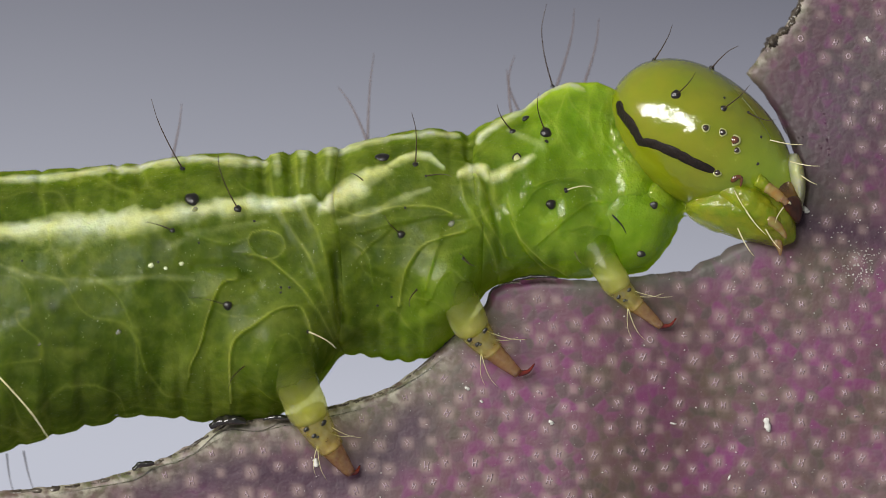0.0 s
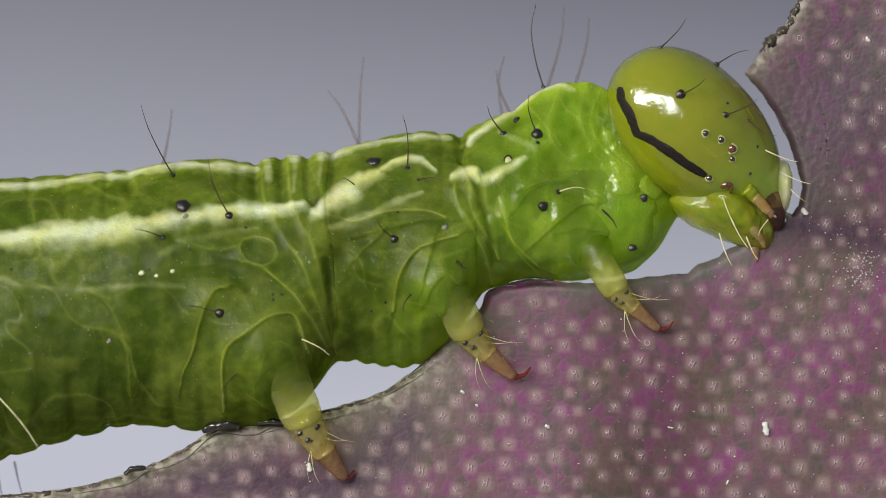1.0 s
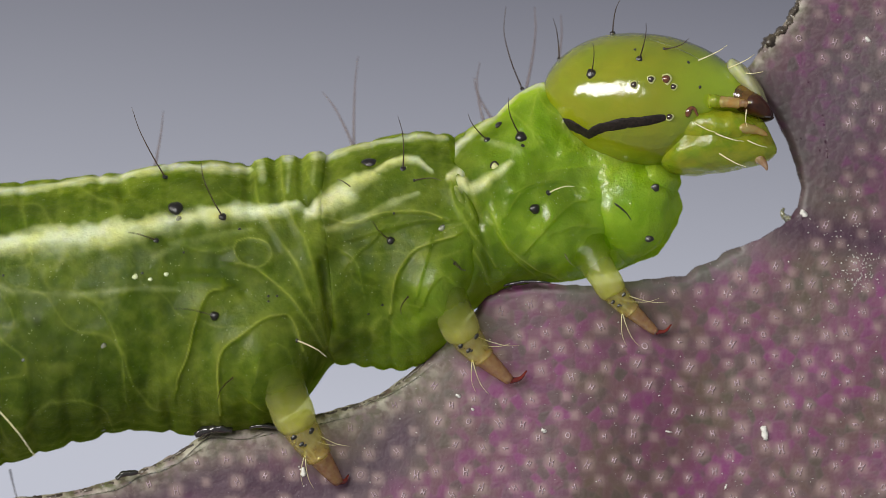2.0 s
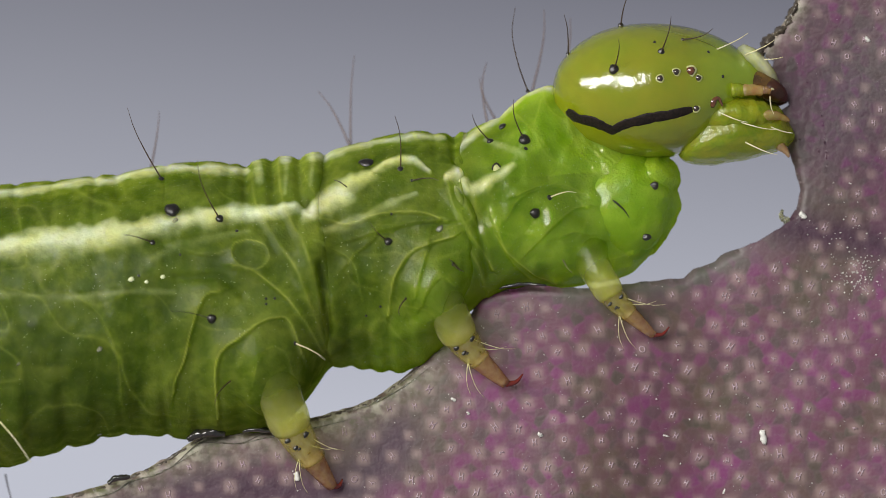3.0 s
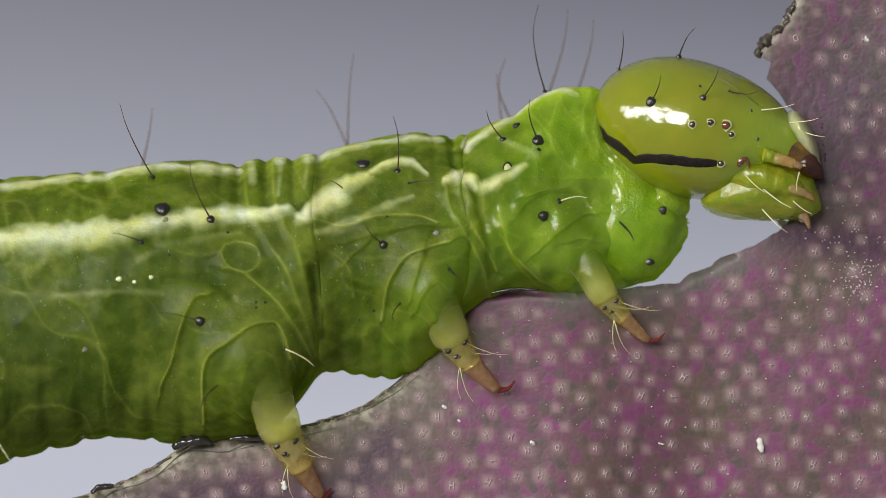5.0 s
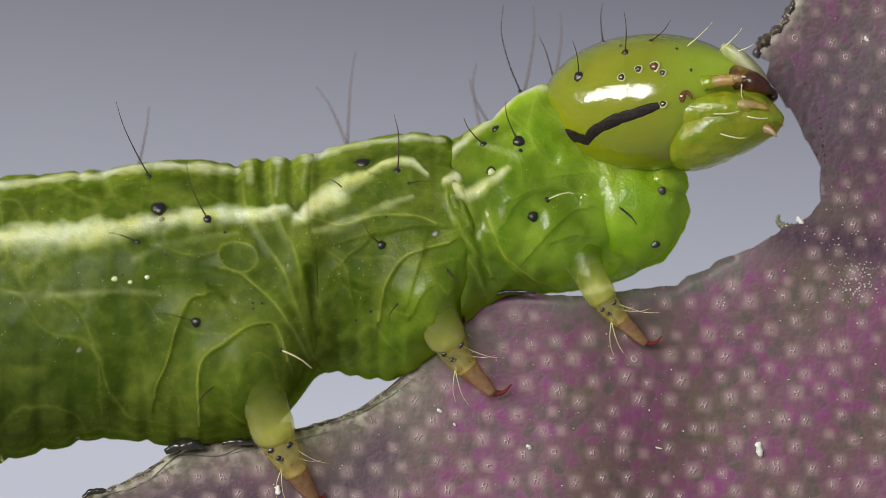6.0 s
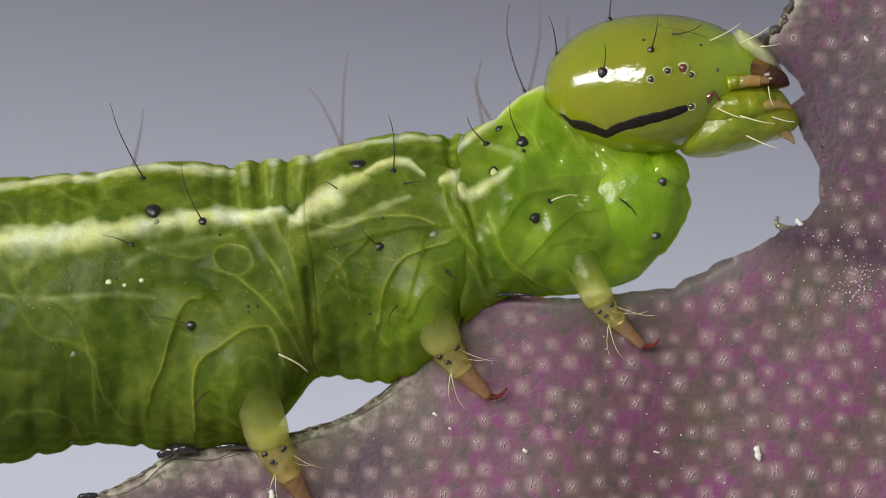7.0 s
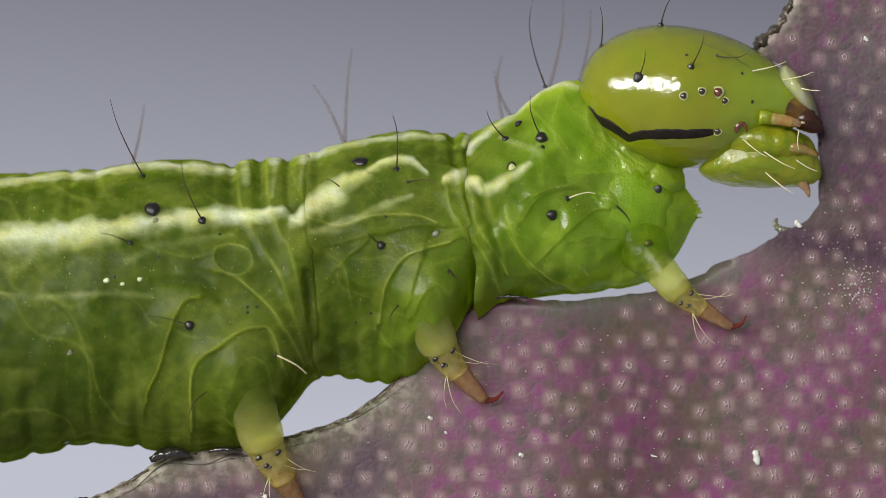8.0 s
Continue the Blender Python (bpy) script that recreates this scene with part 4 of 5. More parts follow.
for x, y, r, tip, mat, bend, out in (
        (978, 153, 4, (967, 8), HAIR, -12, 10), (907, 233, 6, (879, 188), HAIR, -4, 40), (966, 235, 10, (951, 168), HAIR, -6, 50), (930, 210, 7, None, HAIR, 0, 0),
        (975, 362, 9, None, HAIR, 0, 0), (1002, 337, 5, (1045, 333), HAIR_PALE, -4, 40), (967, 251, 4, None, HAIR, 0, 0), (1015, 440, 3, (1028, 468), HAIR_FAR, 2, 40)):
    hair_dot(fore, FORE_AT, x, y, r, tip, mat, bend, out)
# breathing hole: dark rim and pale disc
tx, ty, td = flank(915, 282)
dot("spiracle_rim", tx, ty, td, 11, FORE_AT, fore, BLACK, 0.25, 0.85)
dot("spiracle", tx, ty, td - 1.2, 8, FORE_AT, fore, EYE_RING, 0.35, 0.85, label="pale oval breathing hole")
# hairs of the far side, and the long pale one at the back
for ob, at, base, tip, bend in ((rear, REAR_AT, (303, 281, 60), (318, 182), 2), (middle, MID_AT, (650, 252, 60), (597, 152), 5), (middle, MID_AT, (650, 252, 70), (661, 92), -3),
                                (fore, FORE_AT, (986, 152, 60), (1018, 12), 6), (fore, FORE_AT, (906, 205, 60), (912, 96), -8), (fore, FORE_AT, (920, 198, 70), (898, 120), -5),
                                (fore, FORE_AT, (1035, 148, 70), (1062, 30), 5)):
    seta(base, (*tip, base[2] + 60), at, ob, HAIR_FAR, 3.0, bend, "thin brown hair")
seta((-20, 634, -225), (102, 770, -330), REAR_AT, rear, HAIR_PALE, 1.8, -6, "long pale hair")
seta((-30, 492, -235), (18, 488, -300), REAR_AT, rear, HAIR, 1.6, 2)
seta((40, 800, 40), (60, 880, 90), REAR_AT, rear, HAIR_FAR, 2.4, 3)
seta((10, 805, 40), (22, 880, 90), REAR_AT, rear, HAIR_FAR, 2.4, 3)
dot("black_dot", 1155, 364, -78, 7, THROAT_AT, throat, DOT, 0.3, 1.1)
dot("black_dot", 1133, 450, -72, 6, THROAT_AT, throat, DOT, 0.3, 1.3)
seta((1078, 378, -90), (1106, 414, -100), THROAT_AT, throat, BLACK, 2.2, -3)


# crumbs stuck to the skin
for x, y, r, ob, at in ((799, 396, 5, middle, MID_AT), (210, 588, 4, rear, REAR_AT), (345, 371, 4, rear, REAR_AT), (70, 610, 2.5, rear, REAR_AT), (205, 733, 4, rear, REAR_AT)):
    tx, ty, td = flank(x, y)
    dot("skin_crumb", tx, ty, td - 0.5, r, at, ob, CRUST, 0.9, 1.5, 0.8, "pale crumb stuck to the skin", skin_facing(x, y))


# three pale lumps added in place of glints below the side stripe
for x, y, r in ((267, 470, 4.5), (293, 475, 3.2), (321, 467, 3.8)):
    tx, ty, td = flank(x, y)
    dot("glint_lump", tx, ty, td + 0.8, r, REAR_AT, rear, GLINT, 0.6, 1.2, 0.3, "small pale lump standing for a glint", skin_facing(x, y))


# fine pale specks added in place of glints on the skin
for ob, at, grains in ((rear, REAR_AT, ((230, 420, 160, 60, 150), (430, 470, 60, 60, 60), (300, 620, 160, 70, 60))),
                       (middle, MID_AT, ((690, 400, 60, 70, 110),)), (fore, FORE_AT, ((950, 250, 50, 50, 90), (1000, 360, 50, 50, 60)))):
    verts, faces = [], []
    for cx, cy, sx, sy, count in grains:
        spots = [(rng.gauss(cx, sx), rng.gauss(cy, sy), rng.uniform(0.3, 0.75)) for _ in range(count * 3 // 5)]
        rise = relief(np.array([q[0] for q in spots]), np.array([q[1] for q in spots]))[0]
        for (x, y, r), up in zip(spots, rise):
            top, low, wide = section(x)
            if not (top + 40 < y < low - 40):
                continue
            tx, ty, td = flank(x, y, float(up))
            fv, ff = tube([(tx - r, ty, td), (tx, ty + rng.uniform(-1, 1), td - 0.4), (tx + r, ty, td)], [r * 0.5, r, r * 0.5], 5)
            k = len(verts)
            verts.extend(fv)
            faces.extend(tuple(j + k for j in f) for f in ff)
    tagged(solid("skin_glints", rel(verts, at), faces, GLINT, ob, "fine pale specks standing for glints on the skin"), kind="stuff")


# ---- legs ----
def leg(base, knee, ankle, foot, claw, radii, name_label):
    """A jointed leg; the joints are x, y, d."""
    at = (claw[0], claw[1])
    b, k, a, f, c = (np.array(v, float) for v in (base, knee, ankle, foot, claw))
    r0, r1, r2, r3 = radii
    pts = smooth_path([b + np.array([-4.0, -14.0, 48.0]), b * 0.8 + k * 0.2 + np.array([0.0, 0.0, 16.0]), b * 0.4 + k * 0.6, k], 20)
    rad = [(r0 * 0.86 * (1 - i / 19) + r1 * i / 19) * (1.0 + 0.55 * (1 - ease(i, 0, 11))) * (1 + 0.02 * math.sin(i * 1.3)) for i in range(20)]
    rad[-1] *= 0.9
    tv, tf = tube(pts, rad, 22)
    along = np.concatenate([np.repeat(ease(np.arange(20), 5, 17), 22), [0, 1]])
    thigh = solid("leg", rel(tv, at), tf, LEG, caterpillar, name_label, {"along": along})
    thigh.location = W(*at)
    pts = smooth_path([k + (b - k) * 0.10, k * 0.5 + a * 0.5, a], 12)
    rad = [r1 * (0.86 - 0.05 * i / 11 + 0.05 * math.sin(i * 0.5)) * (1 - i / 11) + r2 * i / 11 for i in range(12)]
    tv, tf = tube(pts, rad, 18)
    solid("shin", rel(tv, at), tf, SHIN, thigh, "amber translucent shin")
    tv, tf = tube(smooth_path([a + (k - a) * 0.12, a * 0.5 + f * 0.5, f], 10), [r2 * 0.9 + (r3 - r2 * 0.9) * i / 9 for i in range(10)], 14)
    solid("foot", rel(tv, at), tf, FOOT, thigh, "reddish brown pointed foot")
    tv, tf = tube(smooth_path([f, f * 0.5 + c * 0.5 + np.array([3, 5, 0]), c], 9), [r3 * 0.62 * (1 - 0.85 * i / 8) + 0.5 for i in range(9)], 8)
    solid("claw", rel(tv, at), tf, CLAW, thigh, "dark red hooked claw")
    along = (f - k) / np.linalg.norm(f - k)
    side = np.array([-along[1], along[0], 0])
    for s, o, k2 in ((-0.55, 0.05, 0.13), (0.45, 0.2, 0.10), (0.6, -0.08, 0.12), (0.3, 0.28, 0.06)):
        q = k + (a - k) * (0.25 + o) + side * r1 * s * 0.8
        dot("black_dot", q[0], q[1], q[2] - r1 * math.sqrt(1 - (s * 0.8) ** 2) * 0.86, r1 * k2, at, thigh, DOT, 0.62, 1.5, 0.8)
    for s, ln, go in ((-0.7, 84, 0.5), (0.8, 80, -0.3), (0.2, 72, 0.1), (-0.2, 56, 0.8), (0.6, 60, -0.7)):
        q = k + (a - k) * (0.5 + 0.3 * s) + side * r2 * s
        tip = q + along * ln * 0.8 + side * ln * -go
        seta(q - np.array([0, 0, r2 * 0.5]), (tip[0], tip[1], q[2] + 5), at, thigh, HAIR_PALE, 0.85, 5)
    return thigh, at


leg_rear, AT_REAR = leg((505, 622, -192), (552, 738, -150), (588, 790, -128), (620, 834, -95), (638, 822, -82), (50, 36, 24, 10), "stubby green front leg gripping the leaf")
leg_mid, AT_MID = leg((792, 488, -172), (836, 582, -118), (872, 622, -108), (916, 660, -92), (945, 643, -82), (42, 33, 21, 9), "stubby green front leg gripping the leaf")
leg_fore, AT_FORE = leg((1046, 430, -92), (1095, 512, -88), (1126, 541, -78), (1168, 577, -64), (1195, 563, -56), (36, 25, 17, 7), "stubby green front leg stepping forward late")


# ---- head, at rest upright; its own units have the middle of the head at 0, 0 ----
HT = table("-172,8 -169,-18 -161,-40 -137,-70 -105,-93 -68,-108 -24,-116 23,-118 63,-114 107,-102 140,-85 168,-66 190,-47 206,-30")
HL = table("-172,14 -168,40 -152,68 -112,97 -60,112 -13,116 30,112 60,104 85,91 107,72 130,50 160,24 188,0 206,-18")
HW = table("-172,6 -168,34 -158,54 -134,82 -100,103 -60,116 -10,122 40,116 80,103 107,90 135,73 160,56 188,36 206,14")


def head_section(x):
    return np.interp(x, HT[:, 0], HT[:, 1]), np.interp(x, HL[:, 0], HL[:, 1]), np.interp(x, HW[:, 0], HW[:, 1])


def soften(a, k=2):
    for _ in range(k):
        b = a.copy()
        b[1:-1] = (a[:-2] + 2 * a[1:-1] + a[2:]) / 4
        a = b
    return a


def head_face(x, y):
    t, l, w = head_section(x)
    c = max(-0.995, min(0.995, (y - (t + l) / 2) / ((l - t) / 2)))
    return -w * math.sqrt(1 - c * c)


O = (0.0, 0.0)


def loft(name, top, low, wide, parent, mat, label="", bumps=0.05, seed=1.0, d=0.0, nu=44, nv=48):
    """A soft form with that upper, lower and side outline."""
    a, b, c = table(top), table(low), table(wide)
    xs = a[0, 0] + (a[-1, 0] - a[0, 0]) * (0.5 - 0.5 * np.cos(np.linspace(0.06, math.pi - 0.06, nu)))
    t, l, w = (soften(np.interp(xs, q[:, 0], q[:, 1]), 3) for q in (a, b, c))
    p = []
    for x, y0, y1, ww in zip(xs, t, l, w):
        for g in np.linspace(0, 2 * math.pi, nv, endpoint=False):
            v = Vector((x * 0.03, math.cos(g) * 2.0 + seed, math.sin(g) * 2.0))
            k = 1 + bumps * (noise.noise(v) + 0.6 * noise.noise(v * 2.7))
            p.append((x, (y0 + y1) / 2 - (y1 - y0) / 2 * k * math.cos(g), d - ww * k * math.sin(g)))
    p += [(xs[0] - 0.5, (t[0] + l[0]) / 2, d), (xs[-1] + 0.5, (t[-1] + l[-1]) / 2, d)]
    return solid(name, rel(p, O), rings((nu, nv)), mat, parent, label)


def build_head():
    xs = -172 + 378 * (0.5 - 0.5 * np.cos(np.linspace(0, math.pi, 80)))
    t, l, w = (soften(v, 6) for v in head_section(xs))
    ang = np.linspace(0, 2 * math.pi, 112, endpoint=False)
    p = []
    for x, a, b, c in zip(xs, t, l, w):
        for g in ang:
            # a shallow seam along the crown
            k = 1 - 0.035 * math.exp(-((math.cos(g) - 1) / 0.004) ** 2)
            p.append((x, (a + b) / 2 - (b - a) / 2 * math.cos(g) * k, -c * math.sin(g)))
    p += [(xs[0] - 1, (t[0] + l[0]) / 2, 0), (xs[-1] + 1, (t[-1] + l[-1]) / 2, 0)]
    head = solid("head", rel(p, O), rings((80, 112)), HEAD, caterpillar, "smooth shiny olive-yellow head with a black cheek stripe")
    # cheek stripe: a thin raised band
    line = smooth_path([(-146, 50, 0), (-132, 63, 0), (-104, 70, 0), (-82, 78, 0), (-64, 86, 0)], 16)
    line2 = smooth_path([(-72, 86, 0), (-50, 74, 0), (-10, 62, 0), (30, 52, 0), (64, 40, 0)], 26)
    for pts, half in ((line, 8.2), (line2, 9.2)):
        rows, v, n = 7, [], len(pts)
        g = np.gradient(pts, axis=0)
        for i, q in enumerate(pts):
            s = np.array([-g[i][1], g[i][0]]) / np.linalg.norm(g[i])
            ww = half * (0.78 + 0.32 * abs(noise.noise((i * 0.35, half, 0)))) * (1 - 0.45 * abs(2 * i / (n - 1) - 1) ** 6)
            for r in range(rows):
                o = -1 + 2 * r / (rows - 1)
                x, y = q[0] + s[0] * ww * o, q[1] + s[1] * ww * o
                v.append((x, y, head_face(x, y) - 1.0 * (1 - o ** 4) + 0.3))
        m = len(v)
        v += [(x, y, d + 5) for x, y, d in v]
        f = []
        for i in range(n - 1):
            for r in range(rows - 1):
                a = i * rows + r
                f += [(a, a + 1, a + rows + 1, a + rows), (m + a + rows, m + a + rows + 1, m + a + 1, m + a)]
            for r in (0, rows - 1):
                a = i * rows + r
                f.append((a, a + rows, m + a + rows, m + a) if r == 0 else (m + a, m + a + rows, a + rows, a))
        solid("cheek_stripe", rel(v, O), f, BLACK, head, "uneven black cheek stripe")

    def eye(x, y, r, mat=EYE_DARK, ring=True):
        d = head_face(x, y)
        if ring:
            dot("eye_ring", x, y, d + 0.5, r * 1.4, O, head, EYE_RING, 0.25)
        dot("stemma", x, y, d - (0.6 if ring else 0) , r, O, head, mat, 0.7, label="small bead-like eye")
    eye(4, -5, 5.6)
    eye(31, -19, 5.6)
    eye(56, -24, 7.5, EYE_BROWN)
    eye(70, -13, 5)
    eye(70, 38, 5.4)
    for x, y, r, tip, bend in ((-74, -16, 9, (-72, -62), 3), (4, -53, 6, (14, -108), 3), (-64, -106, 5, (-52, -160), -4), (-150, -50, 4, (-164, -112), 3), (40, -80, 3, (88, -96), 5),
                               (-8, -70, 2.5, None, 0), (85, -62, 3, None, 0), (112, -22, 3, None, 0), (112, 52, 3, None, 0)):
        d = head_face(x, y)
        dot("black_dot", x, y, d + 0.5, r, O, head, DOT, 0.5)
        if tip:
            seta((x, y, d), (tip[0], tip[1], d - 45), O, head, HAIR, 1.35, bend)
    d = head_face(104, 22)
    tv, tf = tube(smooth_path([(98, 32, d + 2), (100, 20, d - 2), (108, 16, d - 1), (116, 28, d + 3)], 12), [3, 5, 6, 6, 5, 4.5, 4, 3.4, 3, 2.6, 2.2, 1.5], 8)
    solid("cheek_mark", rel(tv, O), tf, EYE_BROWN, head, "brown comma-shaped mark")
    # the seam of the face, from the crown to the upper lip
    for line in (((-20, -100), (30, -92), (80, -80), (125, -62)),):
        pts = smooth_path([(x, y, head_face(x, y) + 0.5) for x, y in line], 20)
        tv, tf = tube(pts, [1.5 * math.sin(math.pi * (0.1 + 0.8 * k / 19)) for k in range(20)], 6)
        solid("face_seam", rel(tv, O), tf, SEAM, head, "fine darker seam of the face plates")
    # mouth: upper lip, jaws, feelers, under-lip
    loft("upper_lip", "136,-84 148,-94 168,-86 188,-70 206,-50 218,-28", "136,-74 148,-58 168,-44 188,-32 206,-22 218,-22", "136,6 148,46 168,64 188,58 206,38 218,5",
         head, LABRUM, "pale translucent upper lip", 0.04, 2.0)
    for s in (-1, 1):
        tv, tf = tube(smooth_path([(120, -22, 26 * s), (160, -24, 28 * s), (192, -20, 24 * s), (216, -12, 12 * s)], 18),
                      [14, 16, 19, 21, 22, 23, 24, 24, 24, 24, 23, 22, 21, 19, 17, 14, 11, 6], 16)
        jaw = solid("jaw", rel(tv, O), tf, JAW, head, "amber brown biting jaw")
        tv, tf = tube(smooth_path([(184, -18, 34 * s), (206, -12, 28 * s), (230, -2, 10 * s)], 12), [10, 16, 18, 19, 19, 18, 17, 16, 14, 11, 7, 3], 14)
        solid("jaw_tip", rel(tv, O), tf, BROWN, jaw, "dark brown toothed jaw tip")
        feeler = None
        for kind, a, b, r0, r1, mat in (("antenna", (148, -3), (184, -5), 10.5, 9, PINK), ("feeler_base", (128, -1), (152, -3), 13, 11, HEAD_SOFT), ("feeler_tip", (182, -5), (196, -5), 7.5, 6, FOOT),
                                        ("feeler_peg", (194, -6), (202, -9), 2.6, 1.6, HAIR_PALE)):
            pts = smooth_path([(a[0], a[1], 74 * s), ((a[0] + b[0]) / 2, (a[1] + b[1]) / 2 - 1, 73 * s), (b[0], b[1], 70 * s)], 10)
            tv, tf = tube(pts, [(r0 + (r1 - r0) * k / 9) * (0.75 if k in (0, 9) else 1.0 + 0.05 * math.sin(k * 1.7)) for k in range(10)], 14)
            ob = solid(kind, rel(tv, O), tf, mat, feeler or head, "stubby pinkish feeler" if kind == "antenna" else "")
            feeler = feeler or ob
        # cheek pad with its jointed palp
        pad = smooth_path([(92, 44, 52 * s), (135, 36, 52 * s), (178, 32, 44 * s), (206, 34, 34 * s)], 20)
        tv, tf = tube(pad, [(14 + 13 * math.sin(math.pi * min(1.0, 0.12 + k / 22.0))) * (1 + 0.05 * math.sin(k * 1.9)) for k in range(20)], 18)
        tv = tv + np.array([np.array(noise.noise_vector(tuple(q * 0.045))) * 3.0 for q in tv])
        cheek = solid("cheek_pad", rel(tv, O), tf, HEAD_SOFT, head, "yellow-green fleshy cheek pad")
        palp = smooth_path([(186, 34, 56 * s), (206, 33, 52 * s), (220, 34, 46 * s), (234, 38, 40 * s)], 14)
        tv, tf = tube(palp, [9, 10, 10, 9.5, 8, 8.2, 8, 7, 5.8, 6, 5.5, 5, 3.5, 1.5], 12)
        solid("palp", rel(tv, O), tf, PINK, cheek, "orange-tipped mouth palp")
    under = loft("under_lip", "44,98 52,74 70,48 100,28 140,14 185,12 222,26 245,74", "44,102 52,113 74,121 100,122 125,121 150,116 179,112 210,106 232,98 245,84",
                 "44,8 55,40 90,66 140,68 190,56 225,38 245,6", head, HEAD_SOFT, "yellow-green fleshy under-lip", 0.05, 4.4)
    tv, tf = tube(smooth_path([(216, 96, -16), (226, 106, -18), (232, 118, -18)], 9), [9, 9.5, 8, 7, 6, 5, 4, 3, 1.5], 10)
    spin = solid("spinneret", rel(tv, O), tf, FOOT, under, "small pointed brown spinneret")
    for b, t in (((112, 40, -84), (158, 58, -116)), ((150, 52, -70), (206, 66, -110)), ((160, 84, -60), (214, 106, -90)), ((150, -68, -50), (196, -92, -80)), ((170, -62, -50), (214, -66, -70)),
                 ((196, 4, -70), (204, 36, -84)), ((100, -70, -74), (150, -98, -100)), ((196, 50, -46), (240, 62, -60))):
        seta(b, t, O, head, HAIR_PALE, 1.3, 2)
    return head, under


head, UNDER_LIP = build_head()


# the lens is sharp at the depth of the near legs
caterpillar.location = (0, -120 * U, 0)
for ob in caterpillar.children:
    ob.matrix_parent_inverse = Matrix.Translation((0, 120 * U, 0))
cam.data.dof.use_dof, cam.data.dof.focus_object, cam.data.dof.aperture_fstop = True, caterpillar, 110.0


# ---- what moves ----
def turned(x, y, degrees, d=0.0):
    """At x, y in units, turned clockwise as seen."""
    return Matrix.Translation(W(x, y, d)) @ Matrix.Rotation(radians(degrees), 4, "Y")


def head_pose(x, z, rx, ry, rz):
    v = Vector((radians(rx), radians(ry), radians(rz)))
    return Matrix.Translation(W(x, -z, -32)) @ Quaternion(v, v.length).to_matrix().to_4x4() if v.length > 1e-6 else Matrix.Translation(W(x, -z, -32))


def moved(at, rows):
    return [(t, turned(at[0] + x, at[1] - z, a)) for t, x, z, a in rows]


def motions():
    rear_rows = [(0.0, 0, 0, 0), (0.5, -1.8, -8.8, -0.8), (1.0, -1.9, -8.6, -0.4), (1.5, -1.6, -9.5, -1.0), (3.0, 8.9, -9.7, -1.5), (3.5, 7.6, -7.8, -1.0), (4.0, 18.7, 2.3, 0.1),
                 (4.5, 13.2, -3.8, -0.1), (6.0, 20.3, 1.2, 0.3), (6.5, 21.8, -2.7, -0.3), (7.0, 23.9, 0.1, 0.2), (7.5, 30.0, 5.8, 0.9), (8.0, 33.0, 5.6, 0.9)]
    walk(rear, moved(REAR_AT, rear_rows))
    walk(hind, moved(HIND_AT, [(t, x, z, 0) for t, x, z, a in rear_rows]))
    walk(middle, moved(MID_AT, [(0.0, 0, 0, 0), (0.5, -2.7, -4.9, -1.4), (1.0, -2.6, -4.5, -0.9), (1.5, -1.9, -4.5, -1.2), (3.0, 5.8, -2.1, -1.9), (3.5, 6.1, -1.7, -1.5),
                                (4.0, 18.3, 3.4, -0.2), (4.5, 13.8, -1.4, -0.9), (6.0, 20.8, 3.0, 0.6), (6.5, 22.3, 1.2, -1.1), (7.0, 26.0, 3.4, -0.9), (7.5, 30.6, 8.7, 0.5), (8.0, 37.1, 8.7, -0.1)]))
    walk(fore, moved(FORE_AT, [(t, x, z, 0.7 * a) for t, x, z, a in ((0.0, 0, 0, 0), (0.5, -10.7, -4.6, -1.8), (1.0, -7.3, -0.6, -1.2), (1.5, -9.1, 0.9, -3.8), (1.7, -13.5, -2.1, -6.4), (2.8, -21.8, -5.9, -13.7),
                               (3.0, -10.3, -7.3, -6.1), (3.5, -9.6, 1.3, -7.5), (4.0, 11.2, -1.8, -1.1), (4.5, -0.9, -8.2, -0.2), (4.7, 21.0, -5.3, 1.0), (6.0, 3.8, -4.9, -9.7),
                               (6.5, 5.6, -11.3, -10.2), (7.0, 13.6, -4.2, -8.0), (7.5, 25.5, 6.2, -5.0), (8.0, 48.0, 4.1, -5.5))]))
    # the throat: where its dot is seen
    seen = [(0.0, 1155, 364, 0), (0.5, 1138, 358, -2), (1.0, 1138, 352, -2), (1.5, 1164, 358, -4), (1.7, 1165, 351, -6), (2.8, 1147, 311, -9), (3.0, 1159, 331, -6),
            (3.5, 1148, 325, -7), (4.0, 1167, 352, -2), (4.5, 1152, 361, -1), (4.7, 1165, 374, 0), (6.0, 1173, 341, -8), (6.5, 1174, 318, -10), (7.0, 1174, 325, -8),
            (7.5, 1171, 328, -6), (8.0, 1164, 337, -5)]
    walk(throat, moved(THROAT_AT, [(t, PIVOT[0] + (x - PIVOT[0]) / closer(t) - 1155, 364 - PIVOT[1] - (y - PIVOT[1]) / closer(t), a) for t, x, y, a in seen]))
    walk(leg_rear, [(t, turned(*AT_REAR, a)) for t, a in ((0.0, 0), (3.0, 1), (4.0, 3), (6.0, 4), (8.0, 5))])
    walk(leg_mid, [(t, turned(*AT_MID, a)) for t, a in ((0.0, 0), (3.0, 1), (4.0, 3), (6.0, 4), (8.0, 5))])
    walk(leg_fore, [(t, turned(AT_FORE[0] + x, AT_FORE[1] + y, a)) for t, x, y, a in (
        (0.0, 0, 0, 0), (3.0, 0, 0, 1), (4.5, 0, 0, 2), (7.0, 0, 0, 4), (7.5, 0, 0, 6), (7.6, 4, -34, 8), (7.7, 106, -66, -12), (7.8, 134, -40, -8), (7.9, 142, -34, -9), (8.0, 144, -42, -9))])
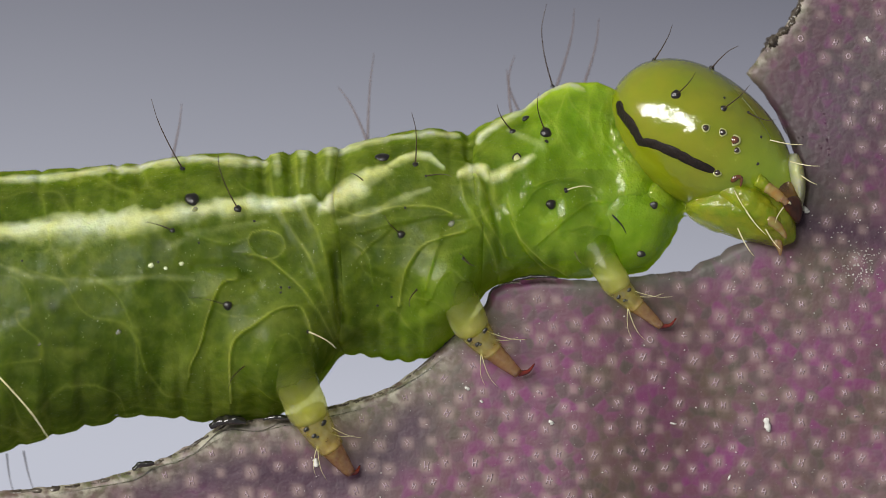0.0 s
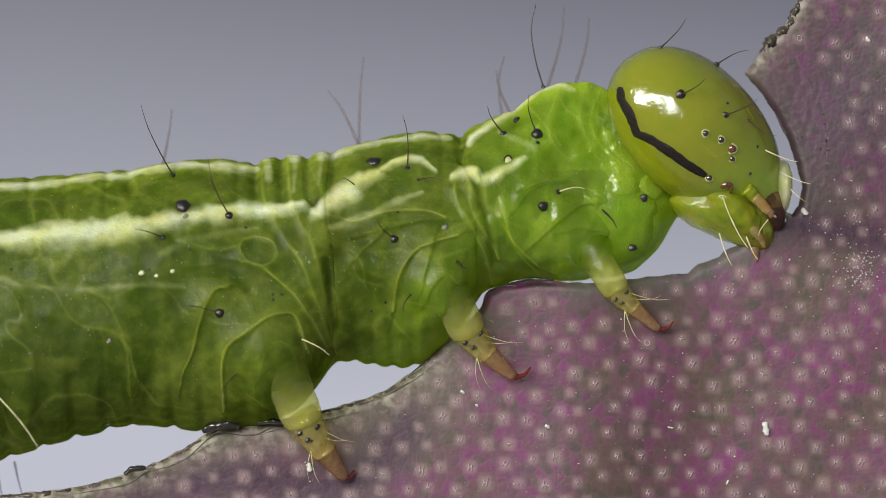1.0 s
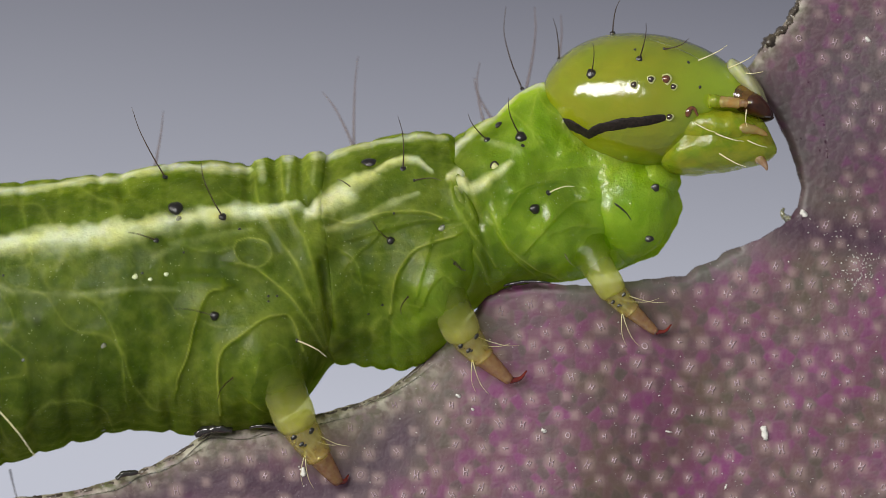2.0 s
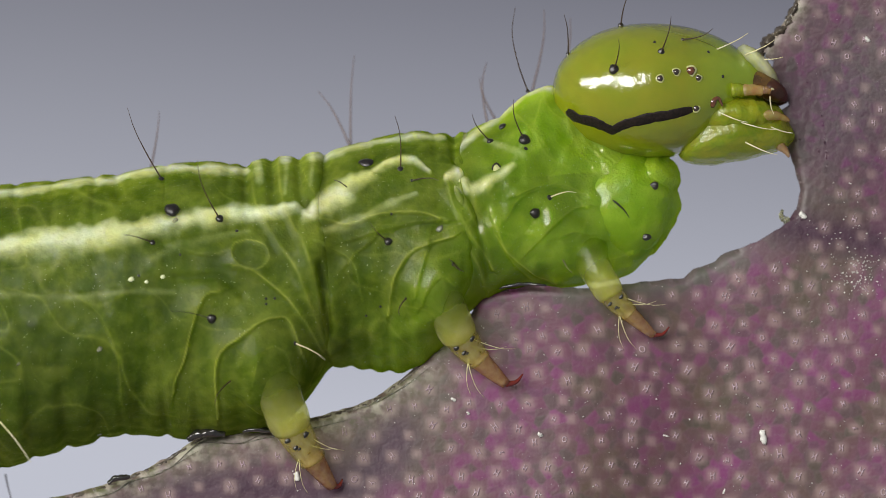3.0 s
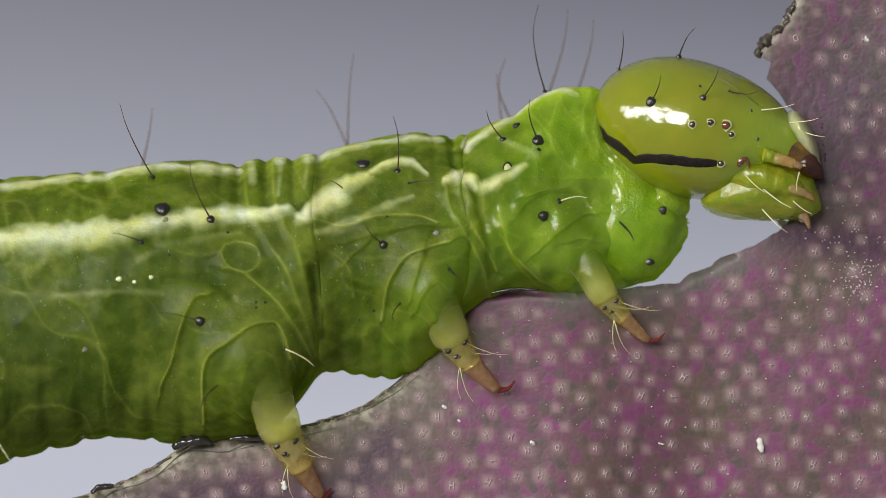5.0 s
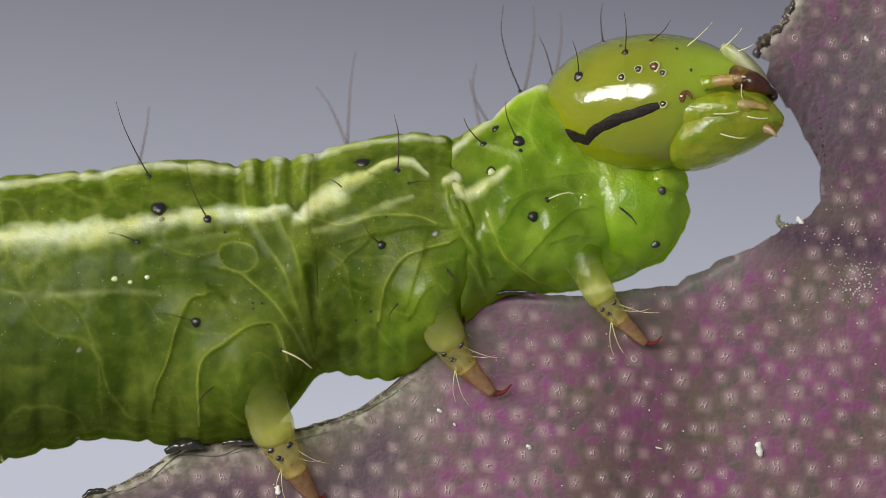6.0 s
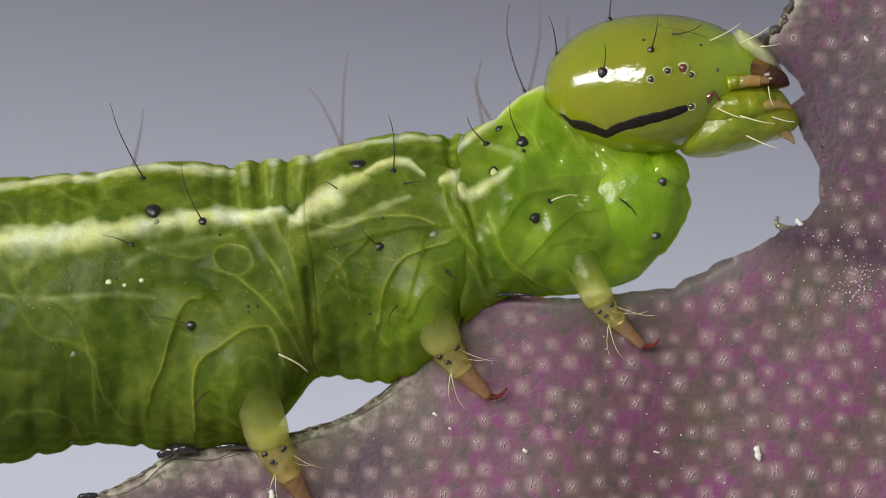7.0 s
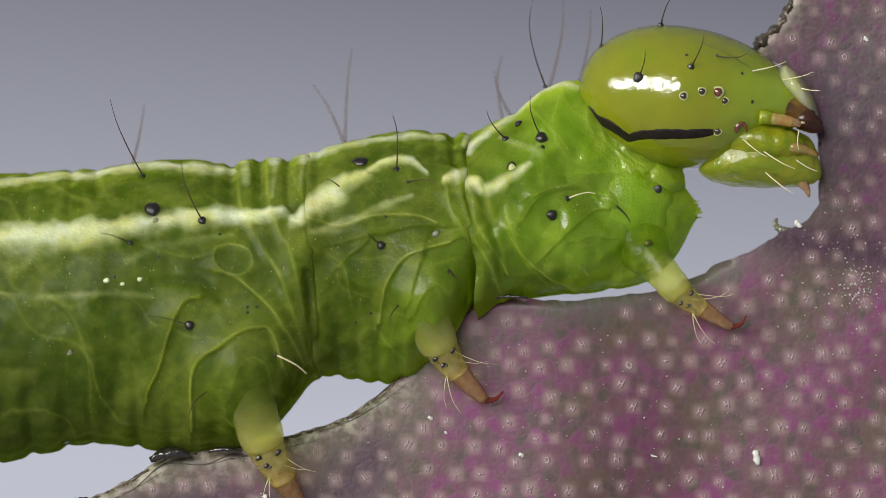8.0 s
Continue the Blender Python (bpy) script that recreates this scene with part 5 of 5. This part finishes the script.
    head_rows = [
        (0, 1236, -246, -7.8, 41.3, -1.9), (0.1, 1234, -251, -6.7, 39.9, -1.3), (0.2, 1221, -222, -6.6, 43.4, 3.6), (0.3, 1237, -238, -2.9, 46.6, 2.4), (0.4, 1230, -230, 3.6, 44.2, 6.5),
        (0.5, 1237, -239, 3.1, 43.8, 2.5), (0.6, 1246, -227, 4.4, 43.3, -4.8), (0.7, 1240, -241, 5.1, 46.3, 1.9), (0.8, 1253, -247, 19.4, 40.3, 10.8), (0.9, 1208, -233, 1.3, 45.1, 9.1),
        (1, 1228, -232, -0.6, 49.5, 6.8), (1.1, 1237, -244, -1.5, 49.6, 5.5), (1.2, 1210, -209, -8.5, 44.3, -3.9), (1.3, 1213, -208, -5.6, 41.9, -7.7), (1.4, 1191, -204, -8.1, 30.9, -3),
        (1.5, 1188, -202, -11.1, 25.6, -6.7), (1.6, 1172, -205, -9.3, 19.1, -5.1), (1.7, 1159, -196, -10.4, 12.8, -10.7), (2.25, 1138, -175, -8.6, 7.5, -10), (2.8, 1119, -157, -6.8, 3.5, -9.4), (2.9, 1150, -151, -0.5, 3.7, -3.1),
        (3, 1168, -161, -7.7, 4.2, 1.9), (3.1, 1164, -160, -6.1, 3.6, -1.5), (3.2, 1158, -159, -1.1, 9.5, -4), (3.3, 1173, -160, 5.1, 9.1, 5.2), (3.4, 1196, -165, 19.9, 2.8, 2),
        (3.5, 1165, -163, -1.3, 8.6, -6.4), (3.6, 1181, -172, -6.9, 15.8, 5.3), (3.7, 1204, -174, -4.8, 15.5, 2.9), (3.8, 1184, -176, -9.9, 14.9, -2), (3.9, 1184, -175, -3.7, 16.1, 1.3),
        (4, 1225, -195, -1.5, 18.9, -7.6), (4.1, 1214, -189, -3.1, 18, -3.3), (4.2, 1197, -194, -6.7, 23, -1.2), (4.3, 1226, -195, -0.4, 23.2, -0.8), (4.4, 1251, -216, -8.9, 22.6, -3.6),
        (4.5, 1202, -205, -9.8, 24, -2.8), (4.6, 1247, -217, 0.8, 26.8, -4.3), (4.7, 1255, -232, 1.1, 25.1, -4.6), (5.25, 1228, -212, -6, 20, -6), (5.8, 1197, -188, -11.5, 14.2, -8), (5.9, 1177, -183, -14.3, 6.7, -9.7),
        (6, 1162, -181, -19.6, -0.4, -19.7), (6.1, 1135, -158, -17.5, -10.6, -25), (6.2, 1147, -154, -9.5, -4.6, -15.6), (6.3, 1175, -153, -4.7, -6.3, -16.7), (6.4, 1142, -158, -8.3, -4.8, -16.6),
        (6.5, 1168, -154, -6.8, -5.5, -9.7), (6.6, 1187, -148, -4.3, -1.6, -4.9), (6.7, 1184, -148, -6.3, -4.8, -3.6), (6.8, 1166, -147, 1.8, 0.1, -4.7), (6.9, 1184, -147, 2.4, 0.3, -2.6),
        (7, 1177, -147, -1.1, 0.2, -1.4), (7.1, 1203, -157, 4, -2.3, -6.3), (7.2, 1167, -149, -2.8, 4.3, -9.4), (7.3, 1198, -150, -3.2, 6.4, -5.1), (7.4, 1219, -155, -2.7, 6.1, -1),
        (7.5, 1205, -151, -2.9, 7.7, -3.1), (7.6, 1215, -152, 4.9, 10.9, -9), (7.7, 1230, -154, 6.4, 8.8, -8.8), (7.8, 1221, -159, -2.4, 12.8, -13.1), (7.9, 1199, -158, -0.8, 13.4, -6.2),
        (8, 1239, -168, 1.3, 13.9, -4.4)]
    walk(head, [(t, head_pose(*p)) for t, *p in head_rows])
    # the under-lip closes and opens about its hinge
    hinge = Matrix.Translation((70 * U, 0, -50 * U))
    walk(UNDER_LIP, [(t, hinge @ Matrix.Rotation(radians(a), 4, "Y") @ hinge.inverted()) for t, a in (
        (0.0, -18), (1.1, -18), (1.3, -12), (1.7, -8), (2.8, -8), (3.4, -4), (3.6, -7), (4.2, -11), (4.7, -11), (5.8, -13), (6.1, -13), (6.6, -8), (7.4, -7), (8.0, -4))])
    # the bites go into the mouth and stay inside the head
    for ob, x, y, bite in BITTEN:
        rows = [(0.0, turned(x, y, 0)), (bite, turned(x, y, 0))]
        later = [r for r in head_rows if r[0] > bite + 0.25]
        m = head_pose(*later[0][1:])
        rows.append((bite + 0.12, Matrix.Translation((m @ Matrix.Translation(W(984, 420))).translation)))
        rows.append((bite + 0.2, Matrix.Translation((m @ Matrix.Translation(W(844, 441))).translation)))
        for t, *p in later:
            rows.append((t, Matrix.Translation((head_pose(*p) @ Matrix.Translation(W(804, 441))).translation)))
        walk(ob, rows)


motions()
